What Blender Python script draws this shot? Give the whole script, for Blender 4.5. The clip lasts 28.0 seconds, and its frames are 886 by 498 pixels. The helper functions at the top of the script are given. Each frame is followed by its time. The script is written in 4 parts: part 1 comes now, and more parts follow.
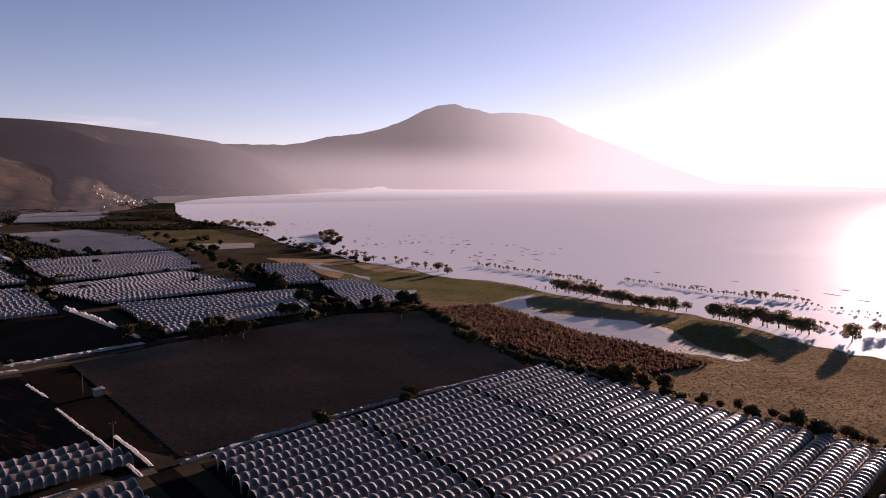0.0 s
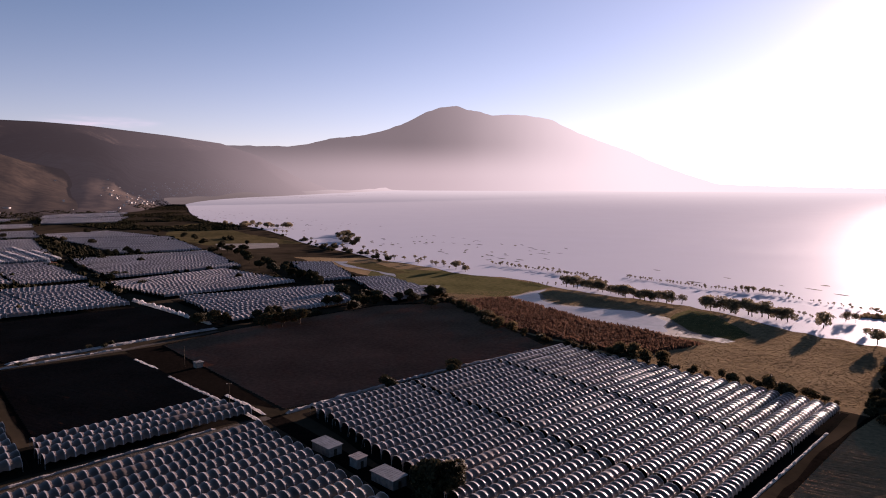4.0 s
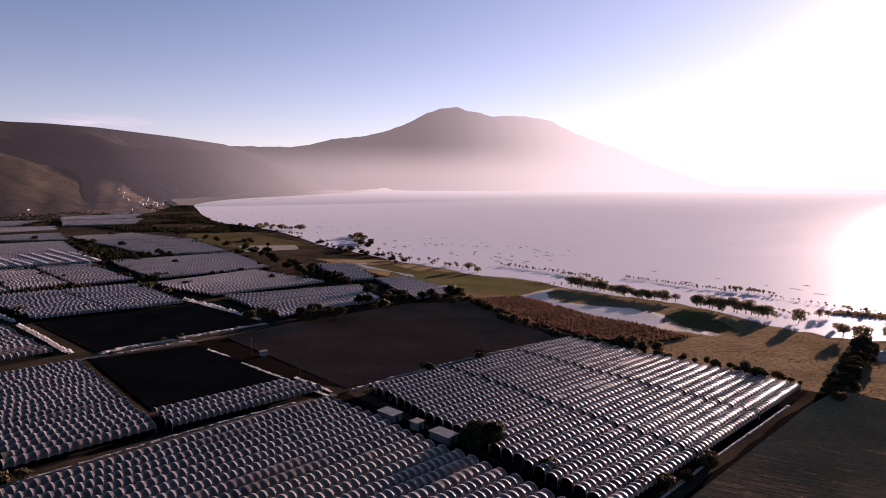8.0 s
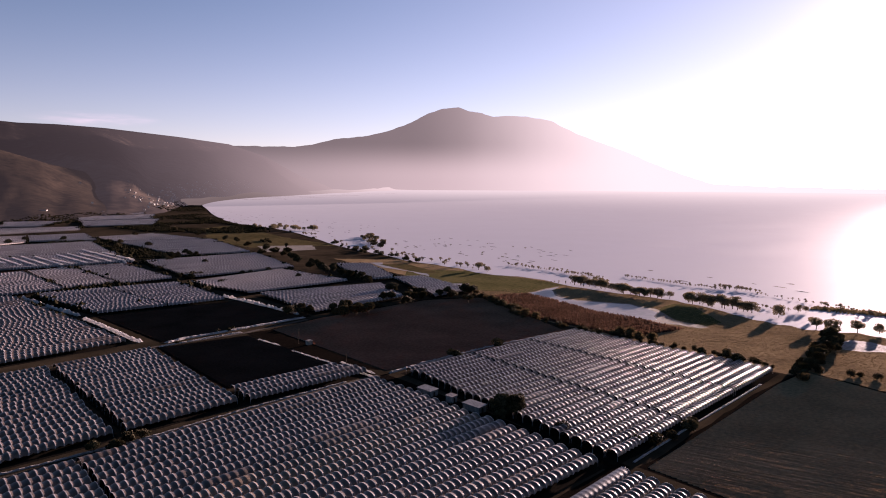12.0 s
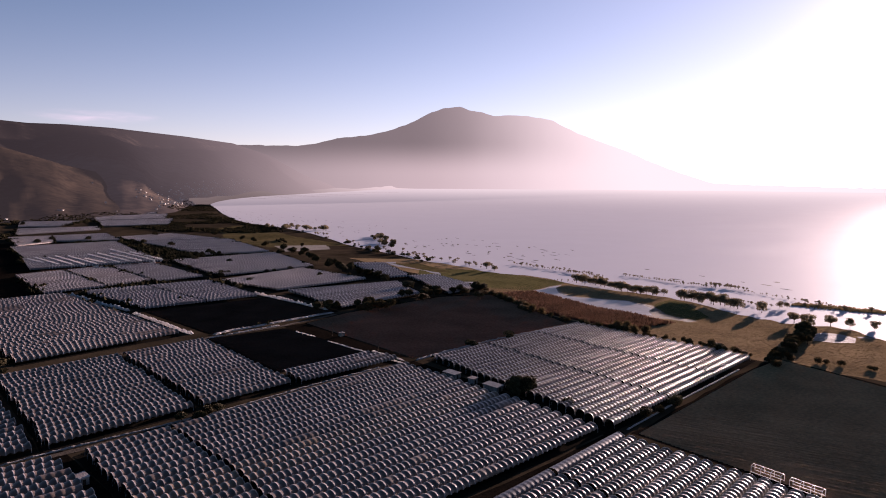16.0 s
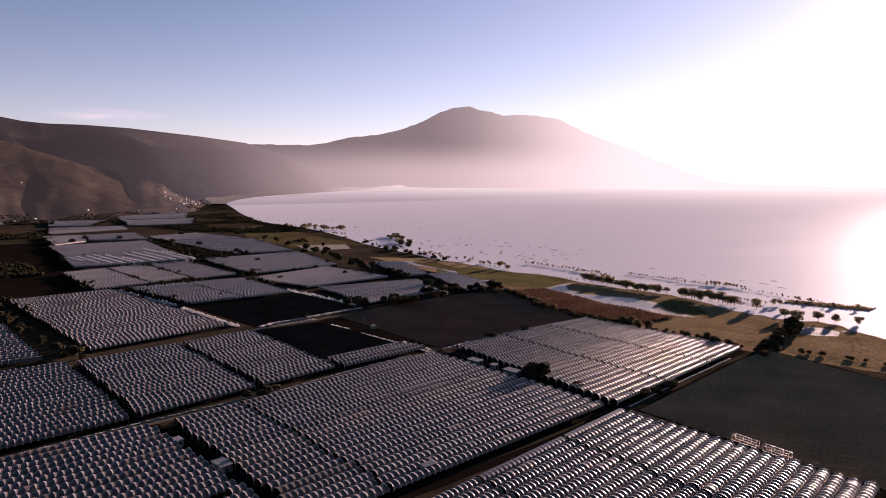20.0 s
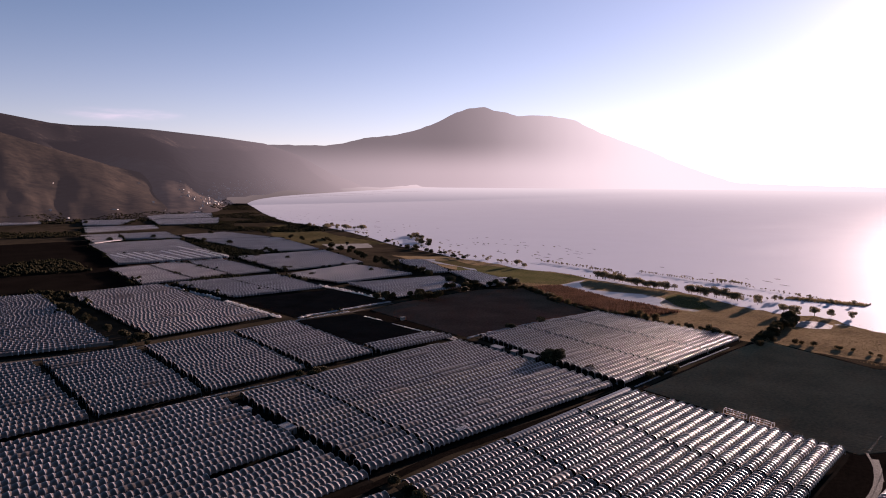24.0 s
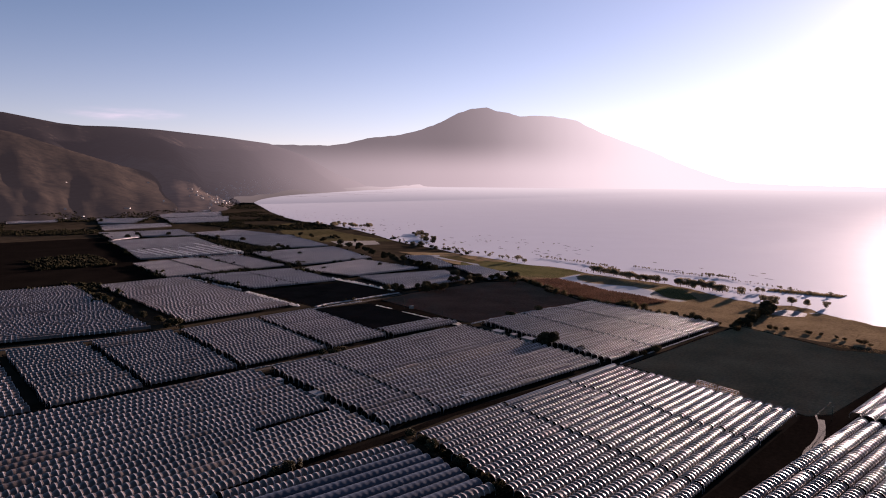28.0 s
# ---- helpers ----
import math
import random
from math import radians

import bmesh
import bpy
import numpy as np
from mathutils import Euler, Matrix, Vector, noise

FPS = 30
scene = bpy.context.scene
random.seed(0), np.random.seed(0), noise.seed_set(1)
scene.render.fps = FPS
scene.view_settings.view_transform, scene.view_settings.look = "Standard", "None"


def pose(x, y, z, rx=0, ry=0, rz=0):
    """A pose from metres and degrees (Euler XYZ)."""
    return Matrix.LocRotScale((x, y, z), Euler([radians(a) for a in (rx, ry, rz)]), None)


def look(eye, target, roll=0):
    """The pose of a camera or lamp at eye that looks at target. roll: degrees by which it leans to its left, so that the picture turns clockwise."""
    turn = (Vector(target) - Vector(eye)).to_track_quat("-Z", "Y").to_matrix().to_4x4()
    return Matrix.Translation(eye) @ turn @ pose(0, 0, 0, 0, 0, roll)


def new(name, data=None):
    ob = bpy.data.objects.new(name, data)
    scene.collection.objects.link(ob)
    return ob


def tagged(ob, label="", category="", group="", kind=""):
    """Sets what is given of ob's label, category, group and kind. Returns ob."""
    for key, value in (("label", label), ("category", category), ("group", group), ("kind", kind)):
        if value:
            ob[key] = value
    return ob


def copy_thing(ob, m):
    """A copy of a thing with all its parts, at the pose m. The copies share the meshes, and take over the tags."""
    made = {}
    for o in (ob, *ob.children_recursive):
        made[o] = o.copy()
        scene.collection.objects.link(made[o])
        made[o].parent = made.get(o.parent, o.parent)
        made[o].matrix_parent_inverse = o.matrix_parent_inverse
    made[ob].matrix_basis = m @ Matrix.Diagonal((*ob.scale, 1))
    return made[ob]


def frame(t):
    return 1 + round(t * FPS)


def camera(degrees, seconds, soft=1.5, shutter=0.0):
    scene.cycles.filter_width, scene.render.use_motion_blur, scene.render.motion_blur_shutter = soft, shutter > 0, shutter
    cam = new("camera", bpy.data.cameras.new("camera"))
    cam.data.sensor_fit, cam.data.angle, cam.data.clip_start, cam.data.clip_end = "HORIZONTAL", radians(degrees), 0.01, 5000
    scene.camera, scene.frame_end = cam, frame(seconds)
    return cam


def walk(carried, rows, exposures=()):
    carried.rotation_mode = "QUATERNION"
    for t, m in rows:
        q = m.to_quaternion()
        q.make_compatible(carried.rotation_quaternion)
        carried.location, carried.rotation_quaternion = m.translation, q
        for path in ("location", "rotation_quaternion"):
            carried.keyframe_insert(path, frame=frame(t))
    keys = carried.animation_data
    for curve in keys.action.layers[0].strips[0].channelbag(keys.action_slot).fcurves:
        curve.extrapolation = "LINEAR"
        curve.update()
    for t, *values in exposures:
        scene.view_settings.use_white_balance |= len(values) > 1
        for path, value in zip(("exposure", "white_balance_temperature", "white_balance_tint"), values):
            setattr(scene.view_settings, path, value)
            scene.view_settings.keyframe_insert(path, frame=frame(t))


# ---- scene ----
cam = camera(67.0, 28.0, soft=1.0)
PATH = [
    (0, (-47.78, -173.78, 75.01), (16.72, -98.04, 64.95), 0.20),
    (1, (-59.27, -181.04, 74.41), (5.25, -105.31, 64.41), 0.21),
    (2, (-70.74, -188.20, 75.34), (-6.22, -112.46, 65.36), 0.21),
    (3, (-82.15, -195.29, 77.10), (-17.63, -119.55, 67.13), 0.22),
    (4.5, (-99.12, -205.91, 80.40), (-34.54, -130.23, 70.40), 0.23),
    (6, (-115.87, -216.58, 83.77), (-51.23, -140.96, 73.73), 0.24),
    (7.5, (-132.36, -227.34, 86.92), (-67.63, -151.80, 76.81), 0.25),
    (9, (-148.56, -238.20, 89.84), (-83.74, -162.75, 79.67), 0.26),
    (10.5, (-164.46, -249.14, 92.67), (-99.59, -173.74, 82.41), 0.27),
    (12, (-180.06, -260.13, 95.53), (-115.27, -184.67, 85.15), 0.28),
    (13.5, (-195.36, -271.12, 98.50), (-130.62, -195.63, 87.99), 0.29),
    (15, (-210.35, -282.07, 101.57), (-145.63, -206.59, 90.94), 0.30),
    (16.5, (-225.05, -292.97, 104.66), (-160.28, -217.55, 93.88), 0.31),
    (18, (-239.44, -303.81, 107.61), (-174.97, -228.15, 96.70), 0.32),
    (19, (-248.86, -311.02, 109.43), (-184.70, -235.11, 98.44), 0.33),
    (20, (-258.14, -318.23, 111.07), (-194.28, -242.07, 100.02), 0.33),
    (21, (-267.25, -325.48, 112.51), (-203.85, -248.95, 101.42), 0.34),
    (22, (-276.19, -332.80, 113.71), (-213.22, -255.93, 102.58), 0.35),
    (23, (-284.95, -340.26, 114.67), (-222.36, -263.07, 103.52), 0.35),
    (24, (-293.50, -347.92, 115.39), (-231.21, -270.48, 104.24), 0.36),
    (25, (-301.81, -355.85, 115.87), (-239.59, -278.36, 104.72), 0.37),
    (26, (-309.85, -364.16, 116.13), (-247.66, -286.65, 104.98), 0.37),
    (27, (-317.59, -372.97, 116.16), (-255.45, -295.41, 105.02), 0.38),
    (28, (-324.98, -382.40, 115.93), (-262.95, -304.76, 104.73), 0.39),
]
walk(cam, [(t, look(e, g, r)) for t, e, g, r in PATH], [(0, 1.52, 7200, 38), (1.5, 1.55, 7300, 40), (3.5, 1.5, 7100, 36), (6, 1.5, 7000, 35), (8.7, 1.58, 7300, 40), (10.5, 1.52, 7100, 36), (12, 1.56, 7200, 38),
     (15, 1.55, 7200, 38), (17, 1.5, 7000, 34), (20, 1.58, 7400, 38), (22, 1.54, 7100, 36), (24, 1.52, 7000, 35), (26, 1.56, 7100, 37), (28, 1.52, 7000, 34)])

# ---------------------------------------------------------------- light
SUN_AZ, SUN_EL = radians(11.0), radians(7.0)
SUN_DIR = Vector((math.cos(SUN_AZ) * math.cos(SUN_EL), math.sin(SUN_AZ) * math.cos(SUN_EL), math.sin(SUN_EL)))
sun = new("sun", bpy.data.lights.new("sun", "SUN"))
sun.data.energy, sun.data.angle, sun.data.color = 7.0, radians(0.53), (1.0, 0.88, 0.80)
sun.matrix_world = look((0, 0, 0), -SUN_DIR)

world = bpy.data.worlds.new("sky")
scene.world = world
world.use_nodes = True
W = world.node_tree
W.nodes.clear()


def wnode(kind, **inputs):
    n = W.nodes.new(kind)
    for k, v in inputs.items():
        n.inputs[int(k[1:])].default_value = v
    return n


def wmath(op, a, b=None):
    n = W.nodes.new("ShaderNodeMath")
    n.operation = op
    for i, v in enumerate((a, b)):
        if v is None:
            continue
        if isinstance(v, (int, float)):
            n.inputs[i].default_value = v
        else:
            W.links.new(v, n.inputs[i])
    return n.outputs[0]


sky = W.nodes.new("ShaderNodeTexSky")
sky.sky_type = "NISHITA"
sky.sun_disc = False
sky.sun_elevation, sky.sun_rotation = SUN_EL, radians(90) - SUN_AZ
sky.altitude, sky.air_density, sky.dust_density, sky.ozone_density = 1500, 1.0, 0.5, 3.2
coord = W.nodes.new("ShaderNodeTexCoord")
dot = W.nodes.new("ShaderNodeVectorMath")
dot.operation = "DOT_PRODUCT"
W.links.new(coord.outputs["Generated"], dot.inputs[0])
dot.inputs[1].default_value = SUN_DIR
sep = W.nodes.new("ShaderNodeSeparateXYZ")
W.links.new(coord.outputs["Generated"], sep.inputs[0])
near_sun = wmath("MAXIMUM", dot.outputs["Value"], 0.0)
up = wmath("MAXIMUM", sep.outputs["Z"], 0.0)
# the morning haze: thick towards the horizon, bright round the sun
haze = wmath("POWER", 2.718, wmath("MULTIPLY", up, -8.0))
ahead = wmath("POWER", wmath("ADD", wmath("MULTIPLY", dot.outputs["Value"], 0.5), 0.5), 1.5)
haze = wmath("MULTIPLY", haze, wmath("ADD", wmath("MULTIPLY", ahead, 0.9), 0.15))
glow = wmath("ADD", wmath("MULTIPLY", wmath("POWER", near_sun, 4.5), 0.09),
             wmath("ADD", wmath("MULTIPLY", wmath("POWER", near_sun, 22.0), 0.06), wmath("MULTIPLY", wmath("POWER", near_sun, 150.0), 0.6)))
back1 = wnode("ShaderNodeBackground", i1=0.043)
air = W.nodes.new("ShaderNodeMix")
air.data_type, air.blend_type = "RGBA", "MULTIPLY"
air.inputs[0].default_value, air.inputs[7].default_value = 1.0, (0.70, 1.10, 1.08, 1.0)
W.links.new(sky.outputs[0], air.inputs[6])
W.links.new(air.outputs[2], back1.inputs[0])
back2 = wnode("ShaderNodeBackground", i0=(1.0, 0.80, 0.92, 1.0))
W.links.new(glow, back2.inputs[1])
back3 = wnode("ShaderNodeBackground", i0=(1.0, 0.64, 0.80, 1.0))
W.links.new(wmath("MULTIPLY", haze, 0.3), back3.inputs[1])
add1, add2 = W.nodes.new("ShaderNodeAddShader"), W.nodes.new("ShaderNodeAddShader")
W.links.new(back1.outputs[0], add1.inputs[0])
W.links.new(back2.outputs[0], add1.inputs[1])
W.links.new(add1.outputs[0], add2.inputs[0])
W.links.new(back3.outputs[0], add2.inputs[1])
# a faint pink cloud over the hill
CLOUD = Vector((0.2327, 0.9696, 0.076))
off = W.nodes.new("ShaderNodeVectorMath")
off.operation = "SUBTRACT"
W.links.new(coord.outputs["Generated"], off.inputs[0])
off.inputs[1].default_value = CLOUD
wide = W.nodes.new("ShaderNodeVectorMath")
wide.operation = "MULTIPLY"
W.links.new(off.outputs[0], wide.inputs[0])
wide.inputs[1].default_value = (1.0, 1.0, 8.0)
size = W.nodes.new("ShaderNodeVectorMath")
size.operation = "LENGTH"
W.links.new(wide.outputs[0], size.inputs[0])
puff = W.nodes.new("ShaderNodeTexNoise")
puff.inputs["Scale"].default_value, puff.inputs["Detail"].default_value = 22.0, 5.0
W.links.new(wide.outputs[0], puff.inputs["Vector"])
thick = wmath("MAXIMUM", wmath("SUBTRACT", 1.0, wmath("DIVIDE", size.outputs["Value"], 0.085)), 0.0)
back4 = wnode("ShaderNodeBackground", i0=(1.0, 0.55, 0.66, 1.0))
W.links.new(wmath("MULTIPLY", wmath("MULTIPLY", thick, wmath("POWER", puff.outputs["Fac"], 3.0)), 0.3), back4.inputs[1])
add3 = W.nodes.new("ShaderNodeAddShader")
W.links.new(add2.outputs[0], add3.inputs[0])
W.links.new(back4.outputs[0], add3.inputs[1])
wout = W.nodes.new("ShaderNodeOutputWorld")
W.links.new(add3.outputs[0], wout.inputs[0])


# ---------------------------------------------------------------- materials
def material(name, c1, c2, rough=0.8, fine=3.0, coarse=0.05, bump=0.0, bump_scale=2.0, metallic=0.0, specular=0.3, island=0.0, rand=0.0,
             transmit=0.0):
    """Two colours mixed by coarse and fine noise in metres; bump in metres; island and rand vary the brightness piece by piece."""
    m = bpy.data.materials.new(name)
    m.use_nodes = True
    T = m.node_tree
    b = T.nodes["Principled BSDF"]
    geo = T.nodes.new("ShaderNodeNewGeometry")
    noises = []
    for scale, detail in ((coarse, 4.0), (fine, 5.0)):
        n = T.nodes.new("ShaderNodeTexNoise")
        n.inputs["Scale"].default_value, n.inputs["Detail"].default_value = scale, detail
        T.links.new(geo.outputs["Position"], n.inputs["Vector"])
        noises.append(n.outputs["Fac"])
    avg = T.nodes.new("ShaderNodeMath")
    avg.operation = "ADD"
    T.links.new(noises[0], avg.inputs[0])
    T.links.new(noises[1], avg.inputs[1])
    ramp = T.nodes.new("ShaderNodeMapRange")
    ramp.inputs[1].default_value, ramp.inputs[2].default_value = 0.72, 1.28
    T.links.new(avg.outputs[0], ramp.inputs[0])
    mix = T.nodes.new("ShaderNodeMix")
    mix.data_type = "RGBA"
    mix.inputs[6].default_value, mix.inputs[7].default_value = (*c1, 1), (*c2, 1)
    T.links.new(ramp.outputs[0], mix.inputs[0])
    colour = mix.outputs[2]
    if island or rand:
        src = geo.outputs["Random Per Island"] if island else T.nodes.new("ShaderNodeObjectInfo").outputs["Random"]
        k = island or rand
        r = T.nodes.new("ShaderNodeMapRange")
        r.inputs[3].default_value, r.inputs[4].default_value = 1 - k, 1 + k
        T.links.new(src, r.inputs[0])
        h = T.nodes.new("ShaderNodeHueSaturation")
        T.links.new(r.outputs[0], h.inputs["Value"])
        T.links.new(colour, h.inputs["Color"])
        colour = h.outputs[0]
    T.links.new(colour, b.inputs["Base Color"])
    b.inputs["Roughness"].default_value, b.inputs["Metallic"].default_value = rough, metallic
    b.inputs["Specular IOR Level"].default_value = specular
    if bump:
        n = T.nodes.new("ShaderNodeTexNoise")
        n.inputs["Scale"].default_value, n.inputs["Detail"].default_value = bump_scale, 4.0
        T.links.new(geo.outputs["Position"], n.inputs["Vector"])
        bp = T.nodes.new("ShaderNodeBump")
        bp.inputs["Strength"].default_value, bp.inputs["Distance"].default_value = 1.0, bump
        T.links.new(n.outputs["Fac"], bp.inputs["Height"])
        T.links.new(bp.outputs[0], b.inputs["Normal"])
    if transmit:
        tr = T.nodes.new("ShaderNodeBsdfTranslucent")
        T.links.new(colour, tr.inputs[0])
        ms = T.nodes.new("ShaderNodeMixShader")
        ms.inputs[0].default_value = transmit
        T.links.new(b.outputs[0], ms.inputs[1])
        T.links.new(tr.outputs[0], ms.inputs[2])
        T.links.new(ms.outputs[0], T.nodes["Material Output"].inputs[0])
    return m


SOIL = material("dark_soil", (0.125, 0.056, 0.036), (0.225, 0.105, 0.069), 0.95, 0.6, 0.03, 0.08, 1.2, specular=0.0)
SOIL_WET = material("wet_soil", (0.032, 0.0155, 0.011), (0.064, 0.031, 0.022), 0.95, 0.8, 0.04, 0.08, 1.5, specular=0.0)
MUDDY = material("dark_scrub_soil", (0.0042, 0.0033, 0.0028), (0.010, 0.0075, 0.006), 0.95, 0.5, 0.03, 0.08, 1.5, specular=0.0)
CROP_FLOOR = material("crop_floor", (0.006, 0.006, 0.005), (0.014, 0.011, 0.009), 0.95, 1.5, 0.1, specular=0.0)
TRACK = material("dirt_track", (0.035, 0.027, 0.022), (0.07, 0.055, 0.045), 0.95, 0.7, 0.08, 0.1, 2.0, specular=0.05)
PALE = material("pale_bank", (0.16, 0.145, 0.14), (0.34, 0.31, 0.30), 0.9, 0.5, 0.1, 0.15, 1.0, specular=0.1)
LAND = material("valley_land", (0.014, 0.0115, 0.008), (0.046, 0.034, 0.023), 0.95, 0.05, 0.006, 0.15, 0.2, specular=0.0)
# lighter soil for the sunward field: veiling glare put into its colour
SOIL_GLARE = material("glare_lifted_soil", (0.19, 0.110, 0.060), (0.33, 0.192, 0.106), 0.95, 0.6, 0.03, 0.08, 1.2, specular=0.0)
MARSH = material("marsh_grass", (0.115, 0.080, 0.046), (0.24, 0.165, 0.093), 0.95, 0.35, 0.025, 0.3, 0.7, specular=0.0)
GREEN = material("green_meadow", (0.052, 0.050, 0.021), (0.115, 0.096, 0.044), 0.95, 0.3, 0.03, 0.2, 0.8, specular=0.0)
REED = material("red_reed_bed", (0.06273, 0.02927, 0.01882), (0.1255, 0.05541, 0.03346), 0.95, 0.5, 0.04, 0.4, 0.8, specular=0.0)
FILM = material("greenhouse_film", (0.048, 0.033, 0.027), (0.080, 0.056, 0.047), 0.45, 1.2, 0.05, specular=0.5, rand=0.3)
FILM_DIRTY = material("greenhouse_film_dusty", (0.075, 0.048, 0.032), (0.13, 0.085, 0.055), 0.45, 1.2, 0.08, specular=0.45, rand=0.2)
FILM_BLUE = material("greenhouse_film_blue", (0.026, 0.029, 0.04), (0.045, 0.05, 0.066), 0.4, 1.2, 0.05, specular=0.25, rand=0.15)
for film in (FILM, FILM_DIRTY):
    film.node_tree.nodes["Principled BSDF"].inputs["IOR"].default_value = 1.62
    film.node_tree.nodes["Principled BSDF"].inputs["Specular Tint"].default_value = (1.0, 0.80, 0.70, 1)
# sunlit crescents on the hoop crests, painted as paler film
HOOP_GLINT_FAR = material("film_far_hoop_glint", (0.38, 0.335, 0.32), (0.62, 0.55, 0.53), 0.42, 0.7, 0.05, specular=0.5)
HOOP_GLINT = material("film_hoop_glint", (0.19, 0.172, 0.172), (0.31, 0.28, 0.28), 0.46, 0.7, 0.05, specular=0.32, rand=0.2)
# lighter copy of the film: distance haze and glare put into its colour
FILM_HAZED = material("greenhouse_film_hazed", (0.09, 0.069, 0.064), (0.16, 0.126, 0.118), 0.5, 1.2, 0.05, specular=0.5, island=0.3)
SHEET = material("white_plastic_sheet", (0.5, 0.47, 0.46), (0.75, 0.71, 0.69), 0.5, 1.5, 0.2, specular=0.4, transmit=0.5)
STEEL = material("galvanised_steel", (0.35, 0.34, 0.34), (0.5, 0.5, 0.5), 0.5, 4.0, 0.5, metallic=0.6)
LEAF_FAR = material("far_leaves", (0.0072, 0.0072, 0.0042), (0.0204, 0.0168, 0.0096), 0.9, 0.3, 0.02, specular=0.0, island=0.35)
MUD = material("pale_mud", (0.065, 0.054, 0.044), (0.13, 0.108, 0.09), 0.8, 0.4, 0.06, 0.1, 0.8, specular=0.2)
FIELD = material("dark_pasture", (0.036, 0.032, 0.015), (0.095, 0.072, 0.036), 0.95, 0.12, 0.015, 0.2, 0.8, specular=0.0)
BARK = material("bark", (0.03, 0.022, 0.016), (0.07, 0.05, 0.036), 0.95, 4.0, 1.0, specular=0.05)
LEAF = material("leaves", (0.022, 0.020, 0.011), (0.060, 0.047, 0.025), 0.8, 1.2, 0.12, specular=0.05, island=0.35, transmit=0.15)
LEAF_DRY = material("dry_leaves", (0.040, 0.030, 0.016), (0.095, 0.066, 0.034), 0.85, 1.0, 0.12, specular=0.05, island=0.35, transmit=0.32)
# olive shore leaves, lightened: the haze over the shore is in their colour
LEAF_HAZED = material("hazed_willow_leaves", (0.09, 0.074, 0.048), (0.20, 0.158, 0.10), 0.85, 1.0, 0.12, specular=0.05, island=0.3, transmit=0.5)
POND = material("shallow_muddy_water", (0.06, 0.05, 0.048), (0.15, 0.13, 0.127), 0.4, 0.25, 0.06, specular=0.5)
WALL = material("painted_wall", (0.13, 0.115, 0.105), (0.28, 0.25, 0.23), 0.9, 0.8, 0.08, specular=0.1, rand=0.35)
ROOF = material("roof_sheet", (0.18, 0.13, 0.11), (0.45, 0.38, 0.35), 0.6, 0.5, 0.03, specular=0.3, rand=0.3)
WHITE_ROOF = material("white_roof", (0.16, 0.15, 0.15), (0.27, 0.255, 0.255), 0.6, 0.9, 0.2, specular=0.2)


def water_material():
    m = bpy.data.materials.new("lake_water")
    m.use_nodes = True
    T = m.node_tree
    b = T.nodes["Principled BSDF"]
    # pale sky sheen and haze put into base colour; reflection is nearly off
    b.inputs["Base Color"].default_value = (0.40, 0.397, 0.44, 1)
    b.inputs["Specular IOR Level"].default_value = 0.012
    b.inputs["Roughness"].default_value, b.inputs["IOR"].default_value = 0.24, 1.33
    geo = T.nodes.new("ShaderNodeNewGeometry")
    n1, n2 = T.nodes.new("ShaderNodeTexNoise"), T.nodes.new("ShaderNodeTexNoise")
    for n, s in ((n1, 0.25), (n2, 0.012)):
        n.inputs["Scale"].default_value, n.inputs["Detail"].default_value = s, 3.0
        T.links.new(geo.outputs["Position"], n.inputs["Vector"])
    bp = T.nodes.new("ShaderNodeBump")
    bp.inputs["Strength"].default_value, bp.inputs["Distance"].default_value = 0.06, 0.25
    T.links.new(n1.outputs["Fac"], bp.inputs["Height"])
    level = T.nodes.new("ShaderNodeCombineXYZ")
    level.inputs[2].default_value = 1.0
    T.links.new(level.outputs[0], bp.inputs["Normal"])
    T.links.new(bp.outputs[0], b.inputs["Normal"])
    # slicks of calm and ruffled water
    r = T.nodes.new("ShaderNodeMapRange")
    r.inputs[1].default_value, r.inputs[2].default_value = 0.4, 0.65
    r.inputs[3].default_value, r.inputs[4].default_value = 0.56, 0.68
    T.links.new(n2.outputs["Fac"], r.inputs[0])
    T.links.new(r.outputs[0], b.inputs["Roughness"])
    return m


WATER = water_material()


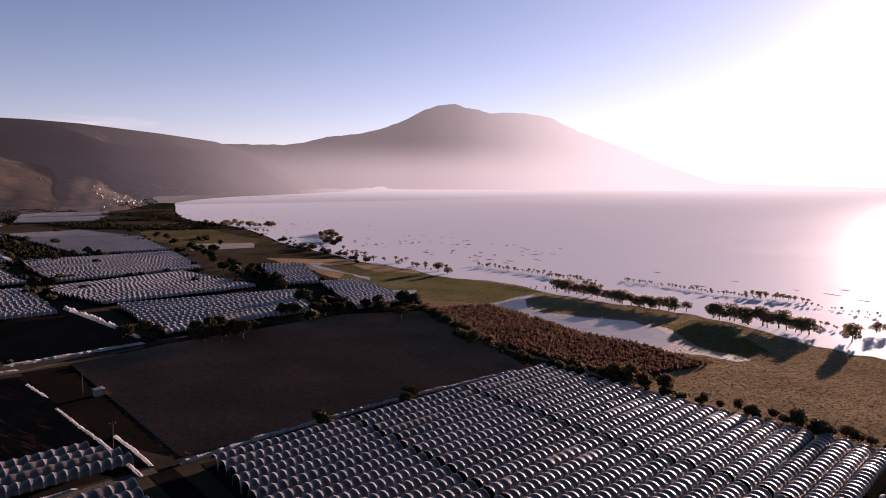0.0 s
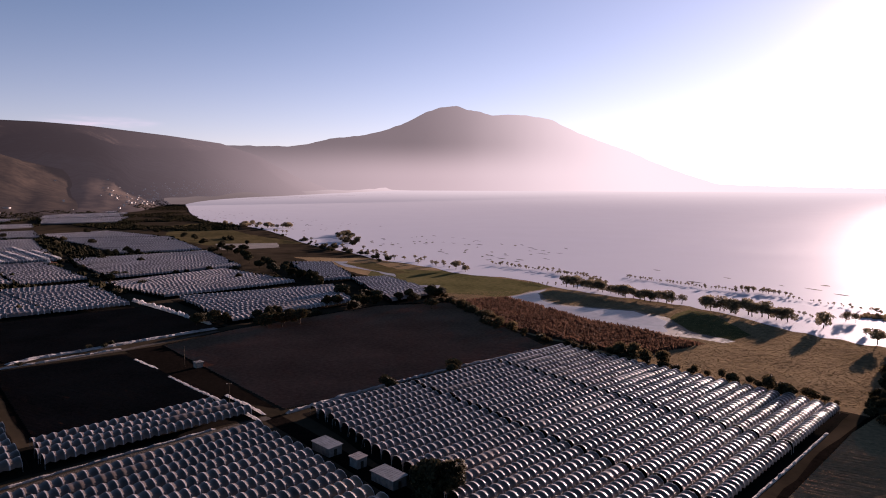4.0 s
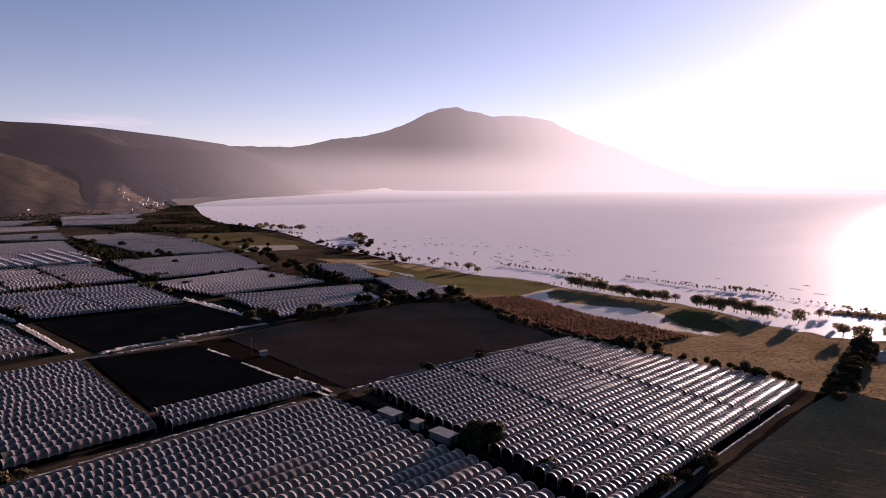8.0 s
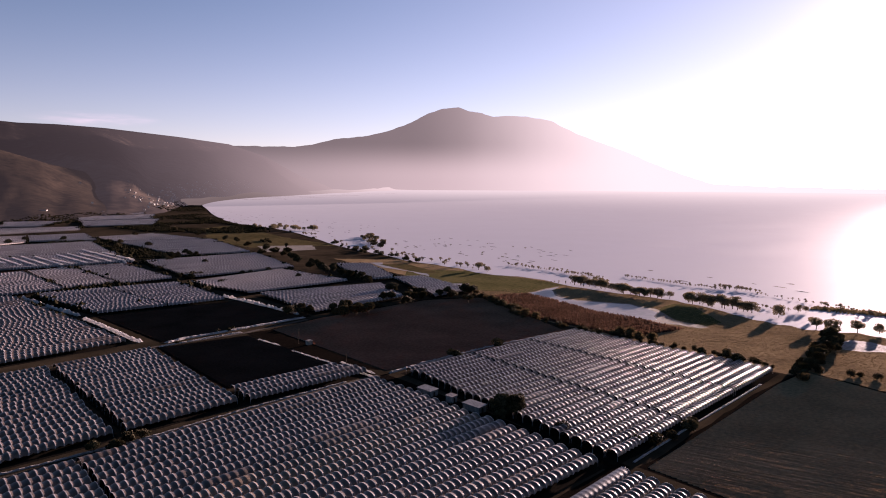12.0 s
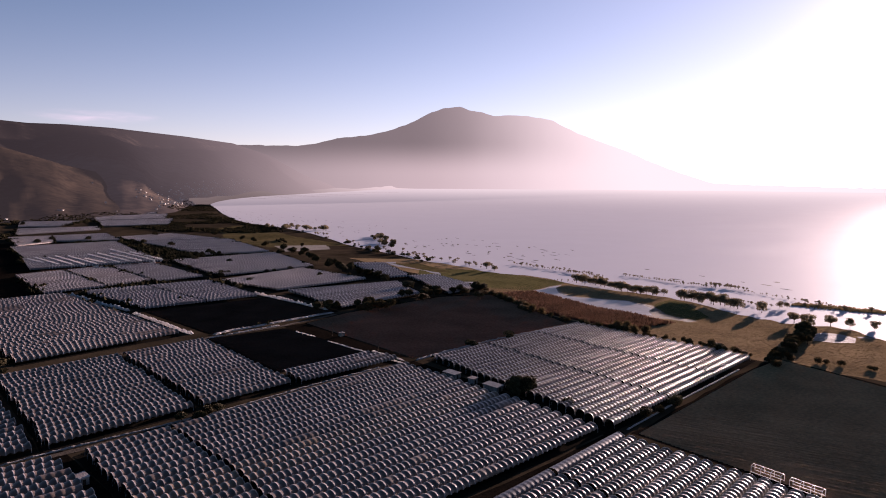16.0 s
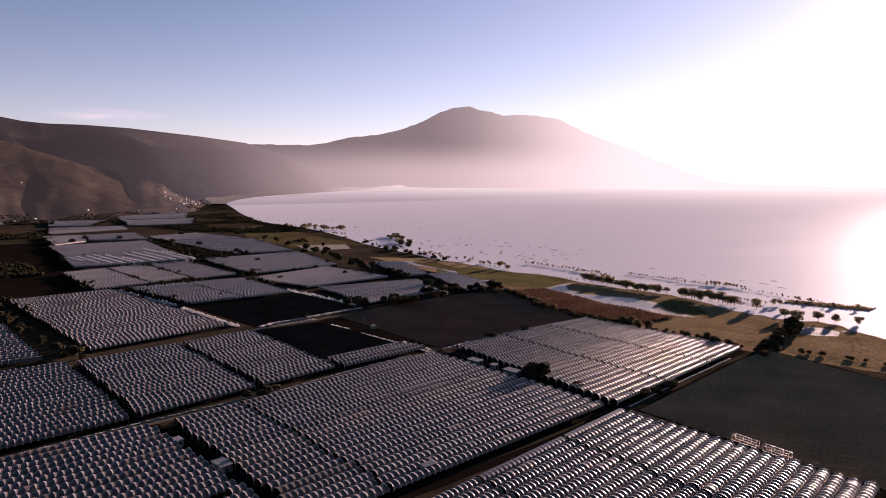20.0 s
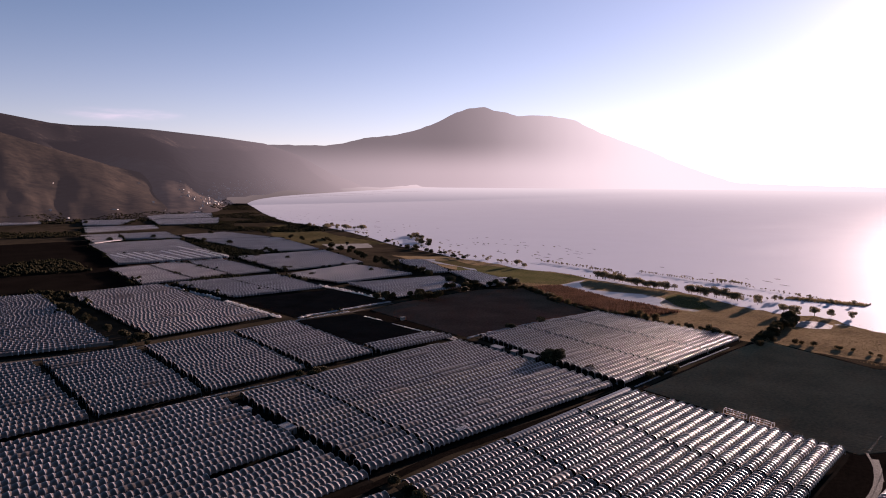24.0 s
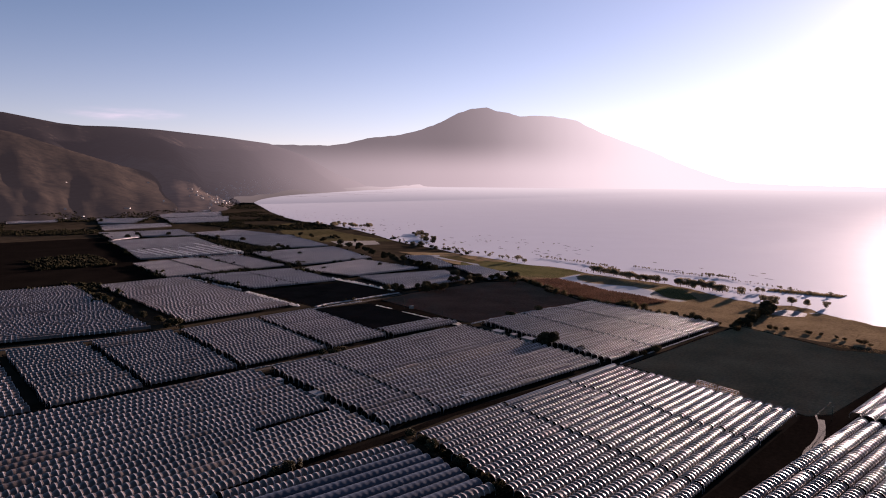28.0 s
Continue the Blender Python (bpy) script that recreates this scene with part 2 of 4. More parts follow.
def hazed_material(name, c1, c2, scale, by_height, by_x, haze_left, haze_right, mist=(0, 1, 1, 1), mist_x=(0, 1, 1, 1), grass=None):
    """Far land with the valley's mist painted on as emission: thickest near the lake's level, and brighter towards the
    sunny end of the lake.
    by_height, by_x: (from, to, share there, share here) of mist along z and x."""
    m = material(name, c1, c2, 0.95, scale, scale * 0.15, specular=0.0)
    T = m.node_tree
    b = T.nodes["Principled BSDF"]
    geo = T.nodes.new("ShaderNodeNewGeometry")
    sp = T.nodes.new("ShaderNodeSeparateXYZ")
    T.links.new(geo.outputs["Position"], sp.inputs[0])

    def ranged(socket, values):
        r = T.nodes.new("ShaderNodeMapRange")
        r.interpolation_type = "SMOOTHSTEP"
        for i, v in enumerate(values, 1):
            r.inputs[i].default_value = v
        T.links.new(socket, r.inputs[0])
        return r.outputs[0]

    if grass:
        # dry grass and painted-in sunlight pale the lower slopes, scrub higher up
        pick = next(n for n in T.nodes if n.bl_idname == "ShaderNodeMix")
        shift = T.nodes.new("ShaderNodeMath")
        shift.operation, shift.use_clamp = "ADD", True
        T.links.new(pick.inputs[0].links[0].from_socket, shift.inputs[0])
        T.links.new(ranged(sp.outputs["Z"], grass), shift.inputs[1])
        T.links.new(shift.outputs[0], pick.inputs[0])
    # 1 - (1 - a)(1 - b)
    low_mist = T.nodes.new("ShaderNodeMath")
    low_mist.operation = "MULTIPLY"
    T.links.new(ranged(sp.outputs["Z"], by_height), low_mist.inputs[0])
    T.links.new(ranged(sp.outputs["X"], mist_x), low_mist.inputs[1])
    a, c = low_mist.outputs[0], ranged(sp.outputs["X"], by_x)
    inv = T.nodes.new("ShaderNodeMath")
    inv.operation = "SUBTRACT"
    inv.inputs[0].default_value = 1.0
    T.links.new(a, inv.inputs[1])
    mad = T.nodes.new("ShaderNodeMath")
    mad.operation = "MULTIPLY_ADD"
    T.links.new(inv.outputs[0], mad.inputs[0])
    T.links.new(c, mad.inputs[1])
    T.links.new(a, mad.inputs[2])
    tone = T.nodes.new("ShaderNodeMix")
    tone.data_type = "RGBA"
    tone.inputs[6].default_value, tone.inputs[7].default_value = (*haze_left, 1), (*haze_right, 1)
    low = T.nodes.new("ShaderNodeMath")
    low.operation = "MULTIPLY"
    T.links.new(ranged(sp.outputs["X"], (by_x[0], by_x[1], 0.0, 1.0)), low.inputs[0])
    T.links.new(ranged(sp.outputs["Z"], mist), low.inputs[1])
    # the painted haze glows by itself, mixed over the land's own colour
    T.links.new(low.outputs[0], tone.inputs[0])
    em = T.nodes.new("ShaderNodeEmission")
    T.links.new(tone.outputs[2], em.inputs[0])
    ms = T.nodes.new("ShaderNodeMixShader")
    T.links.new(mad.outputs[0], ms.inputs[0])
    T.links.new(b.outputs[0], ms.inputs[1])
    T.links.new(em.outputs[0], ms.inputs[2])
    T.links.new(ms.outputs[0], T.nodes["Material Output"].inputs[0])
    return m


MOUNTAIN = hazed_material("distant_mountain", (0.05, 0.045, 0.05), (0.08, 0.07, 0.075), 0.006, (110, 350, 0.9, 0.2), (2600, 3700, 0.18, 1.0),
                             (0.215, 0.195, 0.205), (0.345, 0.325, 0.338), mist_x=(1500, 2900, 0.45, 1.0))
HILL = hazed_material("distant_hill", (0.010, 0.0086, 0.0085), (0.075, 0.055, 0.043), 0.03, (10, 250, 0.05, 0.02), (50, 2500, 0.17, 0.93),
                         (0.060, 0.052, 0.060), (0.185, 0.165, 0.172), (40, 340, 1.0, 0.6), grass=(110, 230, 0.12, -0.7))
# darker copy of the hill: the spur's shade is put into its colour
SPUR_SHADED = hazed_material("hill_foot_shaded", (0.008, 0.007, 0.006), (0.036, 0.026, 0.019), 0.05, (10, 250, 0.05, 0.02), (50, 2500, 0.15, 0.93),
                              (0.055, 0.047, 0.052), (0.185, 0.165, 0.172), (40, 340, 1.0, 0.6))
SHORE_LAND = hazed_material("far_lake_shore", (0.02, 0.017, 0.013), (0.06, 0.048, 0.036), 0.02, (0, 60, 0.1, 0.5), (900, 2900, 0.4, 0.97),
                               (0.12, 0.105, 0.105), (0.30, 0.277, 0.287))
# town walls and roofs carry the same emissive haze as the hill
TOWN = hazed_material("whitewashed_town", (0.24, 0.22, 0.20), (0.50, 0.47, 0.44), 0.08, (10, 250, 0.05, 0.02), (50, 2500, 0.10, 0.85), (0.060, 0.052, 0.060), (0.185, 0.165, 0.172), (40, 340, 1.0, 0.6))
TILES = hazed_material("town_roofs", (0.16, 0.10, 0.08), (0.45, 0.34, 0.29), 0.08, (10, 250, 0.05, 0.02), (50, 2500, 0.10, 0.85), (0.060, 0.052, 0.060), (0.185, 0.165, 0.172), (40, 340, 1.0, 0.6))


def haze_glow_material():
    """Glowing see-through sheet that paints haze over the far lake: clear near the shore, closing in with distance,
    brighter on the sunny side.
    """
    m = bpy.data.materials.new("lake_haze_glow")
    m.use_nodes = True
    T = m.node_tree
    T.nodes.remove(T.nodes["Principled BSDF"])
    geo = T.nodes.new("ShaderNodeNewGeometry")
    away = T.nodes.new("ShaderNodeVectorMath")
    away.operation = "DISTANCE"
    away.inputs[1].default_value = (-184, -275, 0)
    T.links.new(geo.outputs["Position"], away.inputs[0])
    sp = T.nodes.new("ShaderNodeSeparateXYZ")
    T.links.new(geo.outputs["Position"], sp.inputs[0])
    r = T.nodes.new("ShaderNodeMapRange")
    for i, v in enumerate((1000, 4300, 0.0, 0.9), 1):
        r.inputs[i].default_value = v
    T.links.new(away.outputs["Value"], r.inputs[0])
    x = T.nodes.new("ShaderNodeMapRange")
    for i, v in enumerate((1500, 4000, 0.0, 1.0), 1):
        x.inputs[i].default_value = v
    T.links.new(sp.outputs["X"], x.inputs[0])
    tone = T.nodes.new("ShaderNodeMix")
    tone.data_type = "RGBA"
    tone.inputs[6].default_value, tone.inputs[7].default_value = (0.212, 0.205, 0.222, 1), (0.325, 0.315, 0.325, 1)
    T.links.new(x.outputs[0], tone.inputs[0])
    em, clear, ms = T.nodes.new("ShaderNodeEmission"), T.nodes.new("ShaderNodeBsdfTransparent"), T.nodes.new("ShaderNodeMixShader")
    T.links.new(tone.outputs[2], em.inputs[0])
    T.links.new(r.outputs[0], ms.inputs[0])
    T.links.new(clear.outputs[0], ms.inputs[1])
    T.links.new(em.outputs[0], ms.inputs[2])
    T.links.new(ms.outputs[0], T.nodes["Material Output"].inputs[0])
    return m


HAZE_GLOW = haze_glow_material()


# ---------------------------------------------------------------- mesh helpers
def mesh_object(name, verts, faces, mat, parent=None, smooth=False, second=None, use_second=None):
    me = bpy.data.meshes.new(name)
    me.from_pydata([tuple(map(float, v)) for v in verts], [], [tuple(map(int, f)) for f in faces])
    me.materials.append(mat)
    if second:
        me.materials.append(second)
        me.polygons.foreach_set("material_index", use_second)
    if smooth:
        me.polygons.foreach_set("use_smooth", [True] * len(me.polygons))
    me.update()
    ob = new(name, me)
    if parent:
        ob.parent = parent
    return ob


def part(name, bm, mat, parent, label=""):
    me = bpy.data.meshes.new(name)
    bm.to_mesh(me)
    bm.free()
    me.materials.append(mat)
    ob = new(name, me)
    ob.parent = parent
    return tagged(ob, label)


def box(bm, x0, y0, z0, x1, y1, z1):
    vs = [bm.verts.new(p) for p in ((x0, y0, z0), (x1, y0, z0), (x1, y1, z0), (x0, y1, z0), (x0, y0, z1), (x1, y0, z1), (x1, y1, z1), (x0, y1, z1))]
    for f in ((3, 2, 1, 0), (4, 5, 6, 7), (0, 1, 5, 4), (1, 2, 6, 5), (2, 3, 7, 6), (3, 0, 4, 7)):
        bm.faces.new([vs[i] for i in f])


def tube(verts, faces, pts, r0, r1, n=6):
    """Adds a tapered tube along pts to verts and faces."""
    base = len(verts)
    for i, p in enumerate(pts):
        d = (Vector(pts[min(i + 1, len(pts) - 1)]) - Vector(pts[max(i - 1, 0)])).normalized()
        a = d.orthogonal().normalized()
        b = d.cross(a)
        r = r0 + (r1 - r0) * i / (len(pts) - 1)
        for k in range(n):
            w = 2 * math.pi * k / n
            verts.append(tuple(Vector(p) + r * (math.cos(w) * a + math.sin(w) * b)))
    for i in range(len(pts) - 1):
        for k in range(n):
            faces.append((base + i * n + k, base + i * n + (k + 1) % n, base + (i + 1) * n + (k + 1) % n, base + (i + 1) * n + k))
    return verts, faces


def ragged(poly, step=8.0, amount=1.2, seed=0):
    """A polygon's outline with points every few metres, wandering a little."""
    out = []
    for i, p in enumerate(poly):
        q = poly[(i + 1) % len(poly)]
        n = max(1, int(math.dist(p, q) / step))
        for k in range(n):
            x, y = p[0] + (q[0] - p[0]) * k / n, p[1] + (q[1] - p[1]) * k / n
            v = noise.noise_vector(Vector((x * 0.07, y * 0.07, seed * 3.1)))
            out.append((x + v.x * amount * 1.6, y + v.y * amount * 1.6))
    return out


def patch(name, poly, z, mat, label, amount=0.8, category="ground", seed=0):
    """A piece of ground with a ragged outline, z above the plain."""
    pts = ragged(poly, amount=amount, seed=seed)
    bm = bmesh.new()
    f = bm.faces.new([bm.verts.new((x, y, z)) for x, y in pts])
    bmesh.ops.triangulate(bm, faces=[f])
    bmesh.ops.recalc_face_normals(bm, faces=bm.faces)
    if sum(f.normal.z for f in bm.faces) < 0:
        bmesh.ops.reverse_faces(bm, faces=bm.faces)
    me = bpy.data.meshes.new(name)
    bm.to_mesh(me)
    bm.free()
    me.materials.append(mat)
    return tagged(new(name, me), label, category, kind="structure")


# ---------------------------------------------------------------- land and lake
HUB = Vector((-184, -275, 0))


def at_polar(az, d, z=0.0):
    return HUB.x + d * math.cos(radians(az)), HUB.y + d * math.sin(radians(az)), z


SHORE = [(-180, 900), (-60, 520), (-30, 430), (0, 432), (10, 455), (17, 488), (21.5, 498), (24, 508), (27, 535), (30, 562), (36, 590), (40, 630), (43.6, 670),
         (47.8, 707), (50, 748), (52.6, 792), (54.3, 845), (57, 915), (59, 998), (61.7, 1200), (64.4, 1380), (66.6, 1490), (67.6, 1620), (68.4, 1860), (68.9, 2250), (69.2, 2500)]
FAR_SHORE = [(-60, 4650), (45, 4650), (50, 4560), (55, 4400), (59, 4150), (62, 3850), (65, 3450), (67.5, 3050), (68.6, 2750), (69.2, 2520)]
RIDGE = [(50, -10), (56, -10), (58, 30), (59.4, 67), (61.3, 104), (64.2, 189), (67, 238), (70.7, 263), (75.9, 290), (79.1, 298), (81.5, 298), (83, 304), (86.5, 337), (95, 380), (110, 330), (150, 150)]
RIDGE_D = [(50, 4650), (60, 4450), (66, 4300), (70, 4000), (75, 3600), (82, 3300), (150, 3300)]
FOOT_D = [(50, 4600), (59, 4130), (62, 3830), (65, 3430), (67.5, 3030), (70.2, 2440), (72, 1900), (76, 1600), (90, 1500), (150, 1500)]


def lerp(table, a):
    return float(np.interp(a, [r[0] for r in table], [r[1] for r in table]))


def lake_rise(az, d):
    return 24.0 * max(0.0, (d - 2500) / 2100) ** 2 * min(1.0, max(0.0, (62 - az) / 8))


def land_z(az, d):
    if -60 <= az <= 69.2 and lerp(SHORE, az) + 6 < d < lerp(FAR_SHORE, az):
        return lake_rise(az, d) - 1.5
    return 0.0


SPUR = [(69, 0), (70.5, 26), (73, 66), (75.5, 96), (79.7, 138), (83.5, 190), (87, 240), (92, 270), (105, 250), (130, 120)]
SPUR_FOOT = [(69, 2720), (70.2, 2480), (73, 2000), (76, 1750), (80, 1600), (130, 1400)]
SPUR_TOP = [(69, 3400), (71, 3300), (73, 3000), (76, 2700), (80, 2450)]


RIBS = [(65.5, 1.2, 40), (70.5, 1.3, 36), (77.5, 2.0, 85), (85.5, 2.0, 70), (92, 2.2, 60)]


def ridge_z(az, s):
    """The long hill west of the lake; s runs from its foot to its crest."""
    top = lerp(RIDGE_D, az)
    crest = 97 + (lerp(RIDGE, az) - 97) * top / 3000
    x, y, _ = at_polar(az, lerp(FOOT_D, az) * (1 - s) + top * s)
    rough_z = noise.fractal(Vector((x * 0.003, y * 0.003, 0.3)), 1.0, 2.0, 5) * 0.5
    gully = 0.22 - abs(noise.noise(Vector((az * 0.42 + s * 0.9, s * 0.8, 1.7)))) * 1.3 - abs(noise.noise(Vector((az * 1.3 + s * 0.9, s * 1.4, 7.7)))) * 0.4
    lean = az + (1 - s) * 5.0
    ribs = sum(a * math.exp(-(((lean - c) / (w if lean < c else w * 2.2)) ** 2)) for c, w, a in RIBS)
    return crest * (s ** lerp([(66, 1.45), (70, 1.7), (72, 2.4), (80, 2.8)], az) + (rough_z + gully) * s * s * (1 - s) ** 2 * 1.0) + ribs * 6.75 * s * s * (1 - s) - 2.0 * (1 - s)


def spur_z(az, s):
    rough_z = noise.fractal(Vector((az * 0.4, s * 1.5, 5.3)), 1.0, 2.0, 4) * 0.25
    return lerp(SPUR, az) * (s ** lerp([(72, 1.15), (84, 1.7)], az) + rough_z * s * (1 - s) * 1.1) - 2.0 * (1 - s)


def foot_z(az, d):
    """Height of the hills' foot."""
    z = 0.0
    if 69 < az and d > lerp(SPUR_FOOT, az):
        z = spur_z(az, min(1.0, (d - lerp(SPUR_FOOT, az)) / (lerp(SPUR_TOP, az) - lerp(SPUR_FOOT, az))))
    if d > lerp(FOOT_D, az):
        z = max(z, ridge_z(az, (d - lerp(FOOT_D, az)) / (lerp(RIDGE_D, az) - lerp(FOOT_D, az))))
    return max(0.0, z)


def build_ground():
    azs = [-180 + 6 * i for i in range(20)] + [-60 + 1.5 * i for i in range(60)] + [30 + 0.5 * i for i in range(140)] + [100 + 5 * i for i in range(16)]
    ds = [0.5] + [30 * 1.045 ** i for i in range(116)]
    ds = [d for d in ds if d < 4800] + [4800]
    verts, faces = [], []
    for a in azs:
        for d in ds:
            verts.append(at_polar(a, d, land_z(a, d)))
    n = len(ds)
    for i in range(len(azs)):
        j = (i + 1) % len(azs)
        for k in range(n - 1):
            faces.append((i * n + k, i * n + k + 1, j * n + k + 1, j * n + k))
    me = bpy.data.meshes.new("ground")
    me.from_pydata(verts, [], faces)
    me.materials.append(LAND)
    me.polygons.foreach_set("use_smooth", [True] * len(me.polygons))
    tagged(new("ground", me), "dark valley floor with fields and scrub", "ground", kind="structure")


def build_lake():
    azs = list(np.arange(-60, 69.3, 0.35))
    verts, faces, n = [], [], 26
    for a in azs:
        d0, d1 = lerp(SHORE, a), lerp(FAR_SHORE, a)
        d0 += noise.noise(Vector((a * 0.9, 0.5, 2.0))) * 7 + noise.noise(Vector((a * 0.25, 4.5, 2.0))) * 9
        for k in range(n):
            d = d0 * (max(d1, d0 + 1) / d0) ** (k / (n - 1))
            verts.append(at_polar(a, d, 0.12 + lake_rise(a, d)))
    for i in range(len(azs) - 1):
        for k in range(n - 1):
            faces.append((i * n + k, i * n + k + 1, (i + 1) * n + k + 1, (i + 1) * n + k))
    # emissive sheet just above the water, painting haze over its far part
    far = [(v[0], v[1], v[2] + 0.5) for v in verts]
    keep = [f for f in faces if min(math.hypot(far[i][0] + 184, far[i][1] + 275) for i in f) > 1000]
    tagged(mesh_object("backdrop", far, keep, HAZE_GLOW, smooth=True), "glowing see-through sheet in place of haze over the far lake", "mist", kind="structure")
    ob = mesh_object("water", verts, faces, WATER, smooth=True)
    tagged(ob, "wide calm lake with the pale sky painted into its colour", "water", kind="structure")


CREST = [(10, 40), (24, 60), (27.5, 70), (29.9, 131), (32.2, 203), (34.4, 283), (36.7, 350), (38.6, 410), (40.5, 489), (41.5, 504), (42.4, 516), (44.1, 524), (45.3, 517),
         (46.3, 544), (47.3, 555), (48.2, 581), (49.5, 570), (50.7, 540), (52.1, 479), (54.1, 417), (56, 382), (58.5, 361), (60.4, 321), (61.9, 305), (66.5, 306), (70, 300), (76, 260)]


def build_mountain():
    azs = list(np.arange(8, 76, 0.2))
    verts, faces, n = [], [], 22
    for a in azs:
        crest = lerp(CREST, a) + noise.fractal(Vector((a * 1.3, 0, 0)), 1.0, 2.0, 4) * 4
        for k in range(n):
            s = k / (n - 1)
            rib = noise.fractal(Vector((a * 0.45, s * 1.2, 3.0)), 1.0, 2.0, 4)
            d = 4480 + 150 * s + rib * 28 * s * (1 - s) * 4
            verts.append(at_polar(a, d, -4 + (crest + 4) * s ** 1.05))
    for i in range(len(azs) - 1):
        for k in range(n - 1):
            faces.append((i * n + k, i * n + k + 1, (i + 1) * n + k + 1, (i + 1) * n + k))
    tagged(mesh_object("backdrop", verts, faces, MOUNTAIN, smooth=True), "grey-violet volcano beyond the lake with mist painted on as glow", "mountain", kind="structure")


def build_hill(a0, a1, step, foot, top, height, mat, label, n=44):
    azs = list(np.arange(a0, a1, step))
    verts, faces = [], []
    for a in azs:
        for k in range(n):
            s = k / (n - 1)
            verts.append(at_polar(a, foot(a) * (1 - s) + top(a) * s, height(a, s)))
        verts.append(at_polar(a, top(a) + 250, 0))
    m = n + 1
    for i in range(len(azs) - 1):
        for k in range(m - 1):
            faces.append((i * m + k, i * m + k + 1, (i + 1) * m + k + 1, (i + 1) * m + k))
    tagged(mesh_object("hill", verts, faces, mat, smooth=True), label, "hill", kind="structure")


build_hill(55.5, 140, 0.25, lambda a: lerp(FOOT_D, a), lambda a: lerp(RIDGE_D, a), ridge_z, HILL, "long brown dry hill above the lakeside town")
build_hill(69.2, 130, 0.3, lambda a: lerp(SPUR_FOOT, a), lambda a: lerp(SPUR_TOP, a), spur_z, SPUR_SHADED, "gently rising foot of the hill with fields and scrub")
def build_far_shore():
    """Low land between the far end of the lake and the volcano."""
    azs = list(np.arange(48, 71, 0.25))
    verts, faces, n = [], [], 8
    for a in azs:
        d0 = lerp(FAR_SHORE, a) - 12 - 90 * max(0.0, noise.noise(Vector((a * 0.6, 1.0, 8.0)))) * (a > 50)
        for k in range(n):
            s = k / (n - 1)
            z = lake_rise(a, d0) + 1.0 + 24 * s ** 1.5 * min(1.0, (a - 48) / 6) * (0.75 + 0.6 * noise.noise(Vector((a * 0.5, s, 2.2))))
            verts.append(at_polar(a, d0 + 130 * s, z))
    for i in range(len(azs) - 1):
        for k in range(n - 1):
            faces.append((i * n + k, i * n + k + 1, (i + 1) * n + k + 1, (i + 1) * n + k))
    tagged(mesh_object("backdrop", verts, faces, SHORE_LAND, smooth=True), "low brown land at the lake's far end with haze painted on as glow", "shore", kind="structure")


build_ground()
build_lake()
build_far_shore()
build_mountain()


# ---------------------------------------------------------------- polytunnels
def arch(n, w, h, low):
    """Points across a tunnel's roof, from side to side: (offset, height)."""
    return [(-math.cos(math.pi * i / n) * w / 2, low + (h - low) * math.sin(math.pi * i / n) ** 0.8) for i in range(n + 1)]


LOW = 1.5


def cover_mesh(p, q, w, h, depth, period, n=8, seed=0, world=(0, 0)):
    """A film roof from p to q rounded over its hoops, where sunlit crests are painted paler, and roped down between
    them; here and there a stretch is tighter.
    Returns verts, faces and, face by face, whether it lies over a hoop."""
    p, q = Vector((*p, 0)), Vector((*q, 0))
    length = (q - p).length
    d = (q - p) / length
    side = Vector((-d.y, d.x, 0))
    rng = random.Random(seed)
    bays = max(1, round(length / (period * rng.uniform(0.92, 1.08))))
    prof = arch(n, w, h, LOW)
    e = 0.24 / period
    steps = (0.0, 0.5 * e, e, 0.3, 0.5, 0.72, 1 - e, 1 - 0.5 * e)
    verts, faces, on_rib, rows = [], [], [], 0
    for b in range(bays):
        c = p + d * (length * (b + 0.5) / bays)
        tight = noise.noise(Vector(((c.x + world[0]) * 0.035, (c.y + world[1]) * 0.09, 5.5))) > 0.45 or rng.random() < 0.02
        sag = depth * rng.uniform(0.75, 1.3) * (0.4 if tight else 1.0)
        lean = rng.uniform(-0.12, 0.12)
        for s in steps if b < bays - 1 else (*steps, 1.0):
            k = sag * (2 * min(s, 1 - s)) ** 1.4
            c = p + d * (length * (b + s) / bays)
            for o, z in prof:
                f = max(0.0, (z - LOW) / (h - LOW))
                verts.append(c + side * (o * (1 - 0.10 * k) + lean * f * k) + Vector((0, 0, z - k * (f - 0.9 * (1 - f) ** 3))))
            rows += 1
            if b < bays - 1 or s < 1:
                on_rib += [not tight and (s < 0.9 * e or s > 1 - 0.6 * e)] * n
    m = n + 1
    for i in range(rows - 1):
        for j in range(n):
            faces.append((i * m + j, (i + 1) * m + j, (i + 1) * m + j + 1, i * m + j + 1))
    return verts, faces, on_rib[:len(faces)]


def hoop_mesh(p, d, w, h):
    """The steel end hoop of a tunnel with its two legs."""
    side = Vector((-d.y, d.x, 0))
    pts = [p + side * (-w / 2)] + [p + side * o + Vector((0, 0, z + 0.02)) for o, z in arch(6, w, h, LOW)] + [p + side * (w / 2)]
    return tube([], [], pts, 0.06, 0.06, 4)


def quad_point(q, u, v):
    """q: far-left, far-right, near-left, near-right corner; u along the tunnels, v across them."""
    a = Vector(q[0]).lerp(Vector(q[1]), u)
    b = Vector(q[2]).lerp(Vector(q[3]), u)
    return a.lerp(b, v)


PITCH = 5.7


